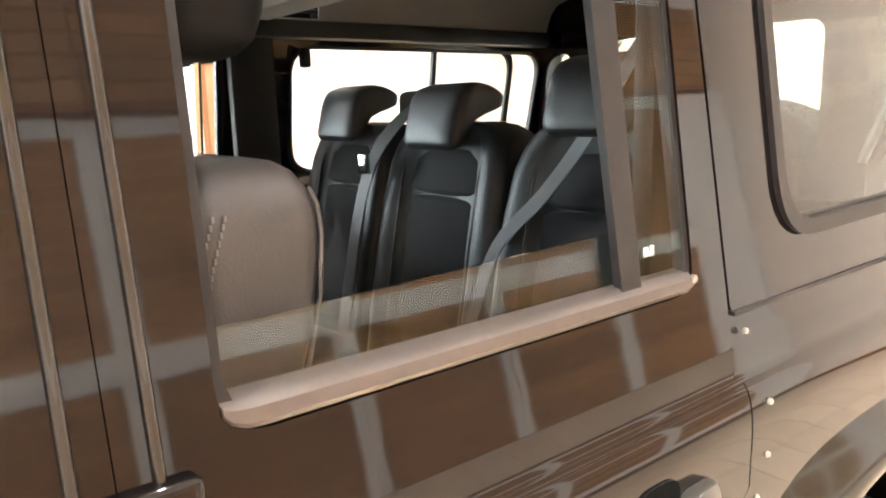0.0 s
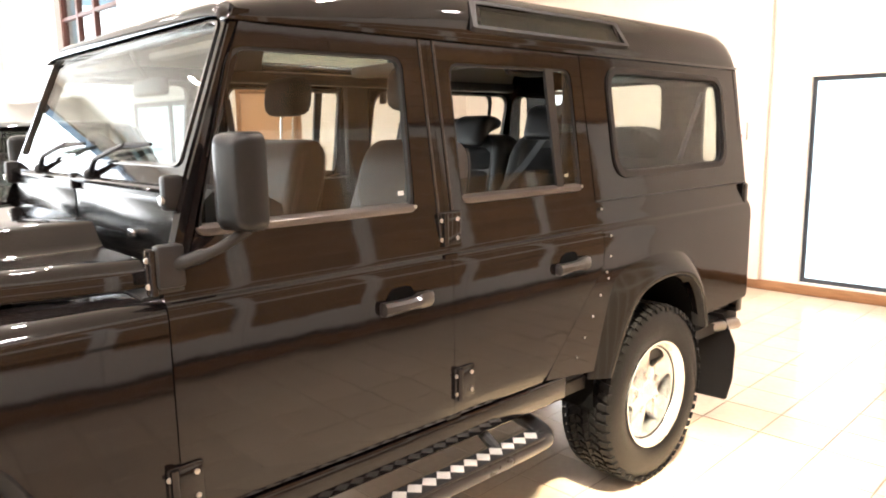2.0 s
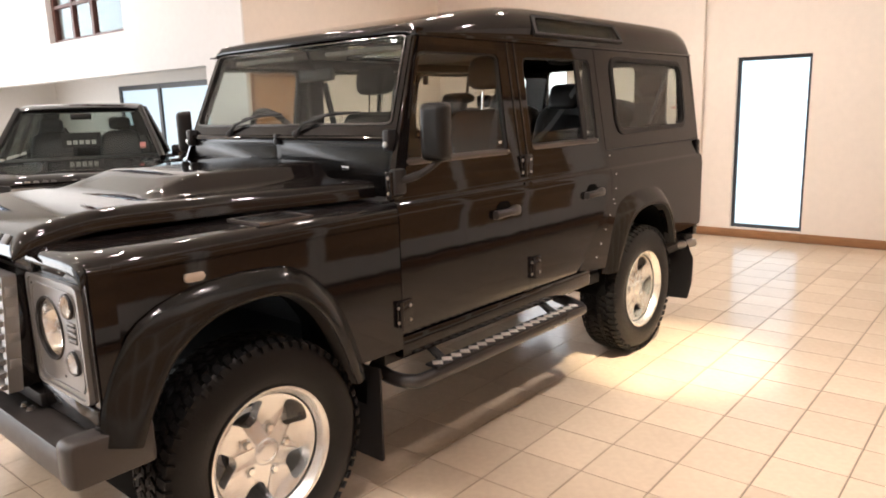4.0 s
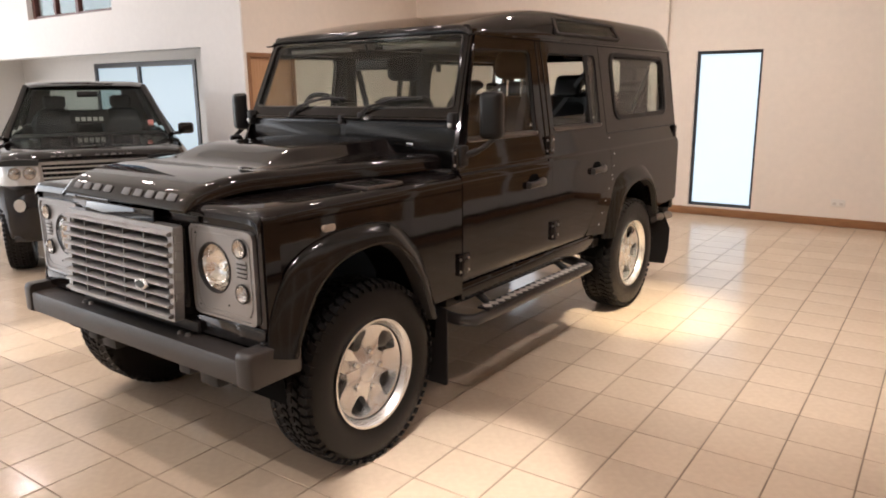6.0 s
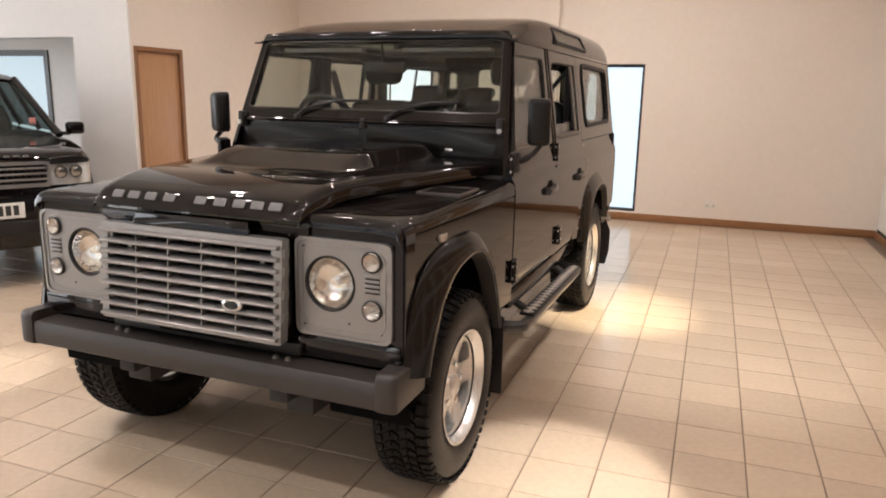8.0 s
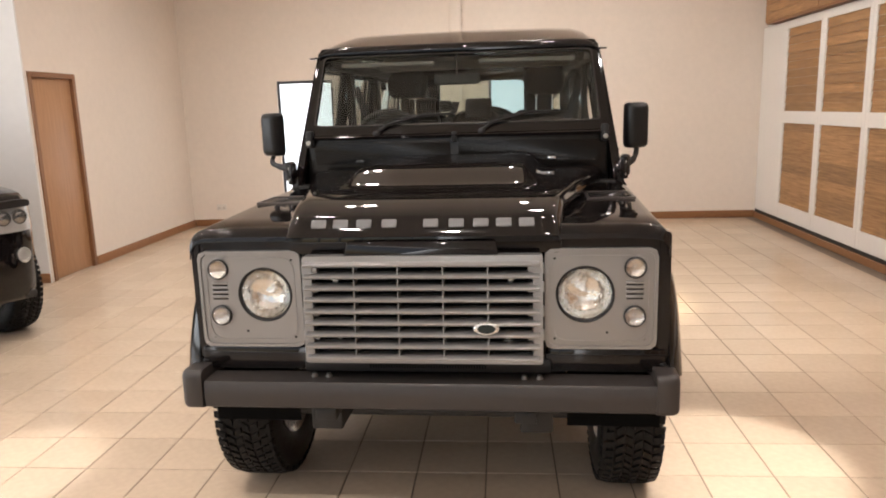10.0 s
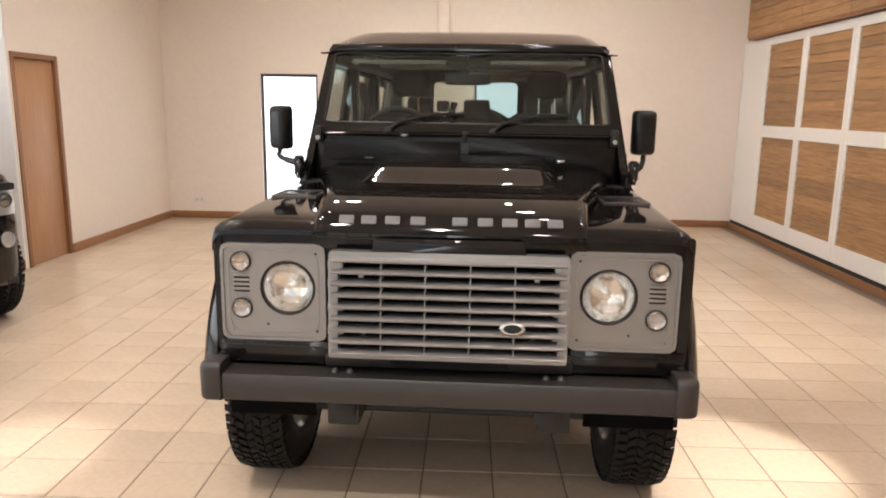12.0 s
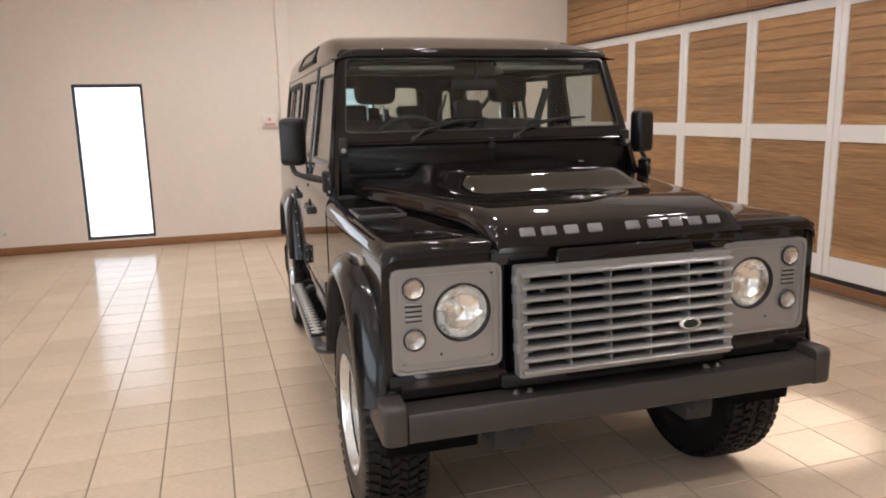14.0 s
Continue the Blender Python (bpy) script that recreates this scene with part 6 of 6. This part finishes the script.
# roof, pillars and glass
TOP = 1.66
rf = []
for y, hw, z in ((1.30, 0.60, TOP - 0.035), (1.36, 0.645, TOP - 0.01), (1.7, 0.665, TOP + 0.02), (2.5, 0.665, TOP + 0.03), (3.2, 0.65, TOP + 0.015), (3.42, 0.62, TOP - 0.02)):
    rf.append([(-hw, y, z - 0.05), (-hw * 0.97, y, z - 0.015), (-hw * 0.8, y, z), (0, y, z + 0.012), (hw * 0.8, y, z), (hw * 0.97, y, z - 0.015), (hw, y, z - 0.05)])
spart("roof", sheet(bmesh.new(), rf, 0.03), "paint", "glossy black roof")
for S in (1, -1):
    for a, b, w in (((S * 0.82, 0.46, 1.06), (S * 0.635, 1.33, TOP - 0.04), 0.035), ((S * 0.90, 1.62, 1.06), (S * 0.66, 1.75, TOP - 0.03), 0.03), ((S * 0.90, 2.55, 1.07), (S * 0.66, 2.60, TOP - 0.02), 0.03), ((S * 0.86, 3.50, 1.07), (S * 0.62, 3.38, TOP - 0.04), 0.06)):
        spart("pillar", tube(bmesh.new(), [a, b], w, 8), "paint")
    ps = [(S * 0.89, 0.60, 1.07), (S * 0.90, 3.45, 1.08), (S * 0.645, 3.34, TOP - 0.04), (S * 0.655, 1.36, TOP - 0.05)]
    bm = bmesh.new()
    bm.faces.new([bm.verts.new(p) for p in ps])
    bmesh.ops.solidify(bm, geom=bm.faces[:], thickness=0.004)
    spart("side_glass", bm, "privacy", "dark tinted side glass").visible_shadow = False
    # mirror
    bm = bmesh.new()
    box(bm, S * 0.92, 0.54, 1.06, S * 1.09, 0.66, 1.20, 0.035, 3)
    mr = spart("door_mirror", bm, "paint", "black door mirror")
    spart("mirror_arm", new_box(S * 0.86, 0.57, 1.05, S * 0.95, 0.63, 1.09, r=0.01), "trim", parent=mr)
    # head and fog lamps
    NOSE = lambda u: interp([(0.4, -0.89), (0.56, -0.885), (0.70, -0.865), (0.79, -0.81), (0.865, -0.64), (0.885, -0.5)], u)
    bm = sheet(bmesh.new(), [[(S * u, NOSE(u) + 0.03 * t * t, lerp(0.695, 0.885 - 0.02 * max(0, u - 0.7) / 0.17, t)) for u in (0.49, 0.55, 0.61, 0.66, 0.71, 0.76, 0.80, 0.835, 0.865)] for t in (0, 0.08, 0.35, 0.65, 0.92, 1.0)], 0.03)
    hl = spart("headlamp", bm, "pale_lamp", "clear headlamp unit")
    for u in (0.575, 0.70):
        spart("projector", lathe(bmesh.new(), [(0.058, 0), (0.055, 0.012), (0.046, 0.010), (0.03, 0.022), (0, 0.028)], 22, at(S * u, NOSE(u) - 0.004 + 0.01, 0.80) @ YD), "projector", parent=hl)
    spart("lamp_mask", prism(bmesh.new(), rpoly([(0.49, 0.868), (0.62, 0.872), (0.74, 0.872), (0.81, 0.868), (0.86, 0.866), (0.86, 0.895), (0.81, 0.915), (0.74, 0.928), (0.62, 0.93), (0.49, 0.92)], 0.004, 2), lambda u, v, w, S=S: (S * u, NOSE(u) + 0.02 - w, v), -0.03, 0.04), "trim", parent=hl)
    spart("fog_lamp", lathe(bmesh.new(), [(0.050, 0), (0.050, 0.02), (0.042, 0.024), (0.038, 0.012), (0, 0.008)], 22, at(S * 0.690, -0.872, 0.535) @ YD), "pale_lamp", "chrome ringed fog lamp")
    for y in (0.0, 2.70):
        w = wheel(suv, at(S * 0.765, y + (0.06 if y == 0.0 else 0.0), 0.3995) @ Matrix.Rotation(radians(180 if S < 0 else 0), 4, "Z"))
    spart("wheel_arch", sheet(bmesh.new(), [[(S * x, 0.08 + 0.50 * math.cos(radians(a)), 0.40 + 0.47 * math.sin(radians(a))) for a in range(0, 181, 12)] for x in (0.80, 0.945)], 0.02), "trim")
ps = [(-0.80, 0.48, 1.07), (0.80, 0.48, 1.07), (0.62, 1.33, TOP - 0.045), (-0.62, 1.33, TOP - 0.045)]
bm = bmesh.new()
bm.faces.new([bm.verts.new(p) for p in ps])
bmesh.ops.solidify(bm, geom=bm.faces[:], thickness=0.005)
spart("windscreen", bm, "tinted", "tinted windscreen").visible_shadow = False
ps = [(-0.80, 3.52, 1.08), (0.80, 3.52, 1.08), (0.60, 3.39, TOP - 0.06), (-0.60, 3.39, TOP - 0.06)]
bm = bmesh.new()
bm.faces.new([bm.verts.new(p) for p in ps])
bmesh.ops.solidify(bm, geom=bm.faces[:], thickness=0.005)
spart("rear_glass", bm, "tinted", "tinted rear glass").visible_shadow = False
gr = spart("grille", frame_ring(bmesh.new(), rpoly([(-0.49, 0.655), (0.49, 0.655), (0.50, 0.865), (-0.50, 0.865)], 0.03, 4), rpoly([(-0.46, 0.685), (0.46, 0.685), (0.47, 0.84), (-0.47, 0.84)], 0.02, 4), lambda u, v, w: (u, -0.862 - w, v + 0.03), -0.03, 0.018), "silver", "silver framed mesh grille")
spart("grille_back", new_box(-0.46, -0.868, 0.71, 0.46, -0.82, 0.875), "black", parent=gr)
for i in range(3):
    spart("grille_bar", new_box(-0.465, -0.886, 0.738 + i * 0.047, 0.465, -0.866, 0.754 + i * 0.047, r=0.003), "silver", parent=gr)
bm = bmesh.new()
for i in range(19):
    x = -0.45 + i * 0.0495
    box(bm, x, -0.878, 0.716, x + 0.012, -0.866, 0.868)
tagged(spart("grille_mesh", bm, "trim", parent=gr), kind="stuff")
for i in range(9):
    x = -0.38 + i * 0.072 + (0.10 if i > 3 else 0)
    spart("maker_block", new_box(x, -0.815, 0.935, x + 0.045, -0.795, 0.951, r=0.002), "letters", "plain raised silver block")
pl = spart("number_plate", new_box(-0.26, -0.905, 0.47, 0.26, -0.885, 0.58, r=0.006), "plate", "white number plate with plain bars")
for i in range(7):
    x = -0.22 + i * 0.06 + (0.03 if i > 3 else 0)
    spart("plate_bar", new_box(x, -0.9075, 0.49, x + 0.042, -0.9045, 0.56), "bar", parent=pl)
spart("bumper", loft(bmesh.new(), [[(x, -0.86 + yo + a, z) for a, z in ((-0.035, 0.36), (-0.04, 0.56), (-0.02, 0.63), (0.06, 0.64), (0.08, 0.30), (0.0, 0.28))] for x, yo in ((-0.87, 0.30), (-0.80, 0.14), (-0.70, 0.05), (-0.5, 0.0), (0.5, 0.0), (0.70, 0.05), (0.80, 0.14), (0.87, 0.30))]), "paint", "black front bumper")
spart("air_intake", new_box(-0.45, -0.905, 0.36, 0.45, -0.88, 0.45, r=0.01), "trim")
spart("skid_trim", new_box(-0.78, -0.80, 0.255, 0.78, -0.74, 0.30, r=0.012), "dark_metal")
spart("headlining", new_box(-0.62, 1.36, TOP - 0.075, 0.62, 3.36, TOP - 0.03, r=0.01), "trim")
spart("load_bay", new_box(-0.82, 2.62, 0.60, 0.82, 3.44, 1.12, r=0.02), "trim", "dark load bay trim")
for S in (1, -1):
    spart("rear_pillar_trim", loft(bmesh.new(), [[(S * a, y, z) for a, y in ((x0, 3.30), (x1, 3.30), (x1, 3.44), (x0, 3.44))] for x0, x1, z in ((0.52, 0.84, 1.07), (0.46, 0.64, TOP - 0.06))]), "trim")
bm = bmesh.new()
pad(bm, [((0, 2.52, 0.8), 0.70, 0.07, 0.06), ((0, 2.58, 1.15), 0.70, 0.08, 0.06), ((0, 2.62, 1.26), 0.66, 0.06, 0.05)])
rs = spart("rear_seat", bm, "leather", "dark rear bench")
for x in (-0.42, 0.42):
    bm = bmesh.new()
    pad(bm, [((x, 2.63, 1.27), 0.11, 0.04, 0.03), ((x, 2.63, 1.32), 0.13, 0.05, 0.04), ((x, 2.63, 1.40), 0.10, 0.04, 0.03)])
    spart("headrest", bm, "leather", parent=rs)
for x in (-0.37, 0.37):
    bm = bmesh.new()
    pad(bm, [((x, 1.55, 0.8), 0.23, 0.07, 0.06), ((x, 1.62, 1.15), 0.24, 0.08, 0.06), ((x, 1.68, 1.32), 0.20, 0.07, 0.05), ((x, 1.70, 1.36), 0.12, 0.04, 0.03)])
    s = spart("front_seat", bm, "leather")
    bm = bmesh.new()
    pad(bm, [((x, 1.70, 1.37), 0.10, 0.035, 0.03), ((x, 1.70, 1.41), 0.125, 0.055, 0.05), ((x, 1.70, 1.50), 0.12, 0.05, 0.04), ((x, 1.70, 1.52), 0.08, 0.03, 0.02)])
    spart("headrest", bm, "leather", parent=s)
spart("dashboard", new_box(-0.80, 0.62, 0.85, 0.80, 1.15, 1.08, r=0.04), "trim")
spart("interior_mirror", new_box(-0.11, 1.18, 1.50, 0.11, 1.21, 1.57, r=0.02), "trim")
pc = spart("price_card", new_box(-0.20, 0.98, 1.20, 0.20, 0.99, 1.36), "trim", "dark sales card behind the windscreen")
for i in range(5):
    spart("card_bar", new_box(-0.15 + i * 0.062, 0.974, 1.23, -0.105 + i * 0.062, 0.979, 1.275), "paper", parent=pc)
spart("screen_sticker", new_box(0.60, 0.655, 1.17, 0.66, 0.66, 1.24), "red_sticker", "pale red sticker")

# ---- floor tiles, last ----
TP = 0.305
grout = structure("floor", new_box(-12.2, -9, -0.15, XR + 0.3, YB + 0.2, -0.0035), M["grout"], "beige ceramic tiled floor with dark joints")


def tile_mesh():
    bm = bmesh.new()
    g, b = TP / 2 - 0.0022, 0.0016
    lo = [bm.verts.new((u * g, v * g, -0.004)) for u, v in ((-1, -1), (1, -1), (1, 1), (-1, 1))]
    hi = [bm.verts.new((u * (g - b), v * (g - b), 0.0)) for u, v in ((-1, -1), (1, -1), (1, 1), (-1, 1))]
    bm.faces.new(hi)
    for i in range(4):
        bm.faces.new((lo[i], lo[(i + 1) % 4], hi[(i + 1) % 4], hi[i]))
    return mesh_of("tile", bm, M["tile"], 20)


TM = tile_mesh()
rest_v, rest_f = [], []
rng = random.Random(7)
near = 0
for i in range(-40, 13):
    for j in range(-30, 24):
        x, y = 0.175 + (i + 0.5) * TP, -0.065 + (j + 0.5) * TP
        if x > XR - 0.0 or x < -12 or y > YB - 0.02 or y < -8.8:
            continue
        lift = rng.uniform(-0.0004, 0.0)
        if -2.35 < x < 2.75 and -1.05 < y < 4.35 and near < 300 and (abs(x) > 0.55 or y < 0.6):
            t = new("tile", TM)
            t.parent = grout
            t.matrix_basis = at(x, y, lift) @ Matrix.Rotation(rng.uniform(-0.003, 0.003), 4, "Y") @ Matrix.Rotation(rng.uniform(-0.003, 0.003), 4, "X")
            near += 1
        else:
            k, g, b = len(rest_v), TP / 2 - 0.0022, 0.0016
            rest_v += [(x + u * g, y + v * g, -0.004) for u, v in ((-1, -1), (1, -1), (1, 1), (-1, 1))] + [(x + u * (g - b), y + v * (g - b), lift) for u, v in ((-1, -1), (1, -1), (1, 1), (-1, 1))]
            rest_f += [(k + 4, k + 5, k + 6, k + 7)] + [(k + q, k + (q + 1) % 4, k + 4 + (q + 1) % 4, k + 4 + q) for q in range(4)]
me = bpy.data.meshes.new("tiles")
me.from_pydata(rest_v, [], rest_f)
me.materials.append(M["tile_rest"])
tr = new("tiles", me)
tr.parent = grout
tagged(tr, kind="stuff")
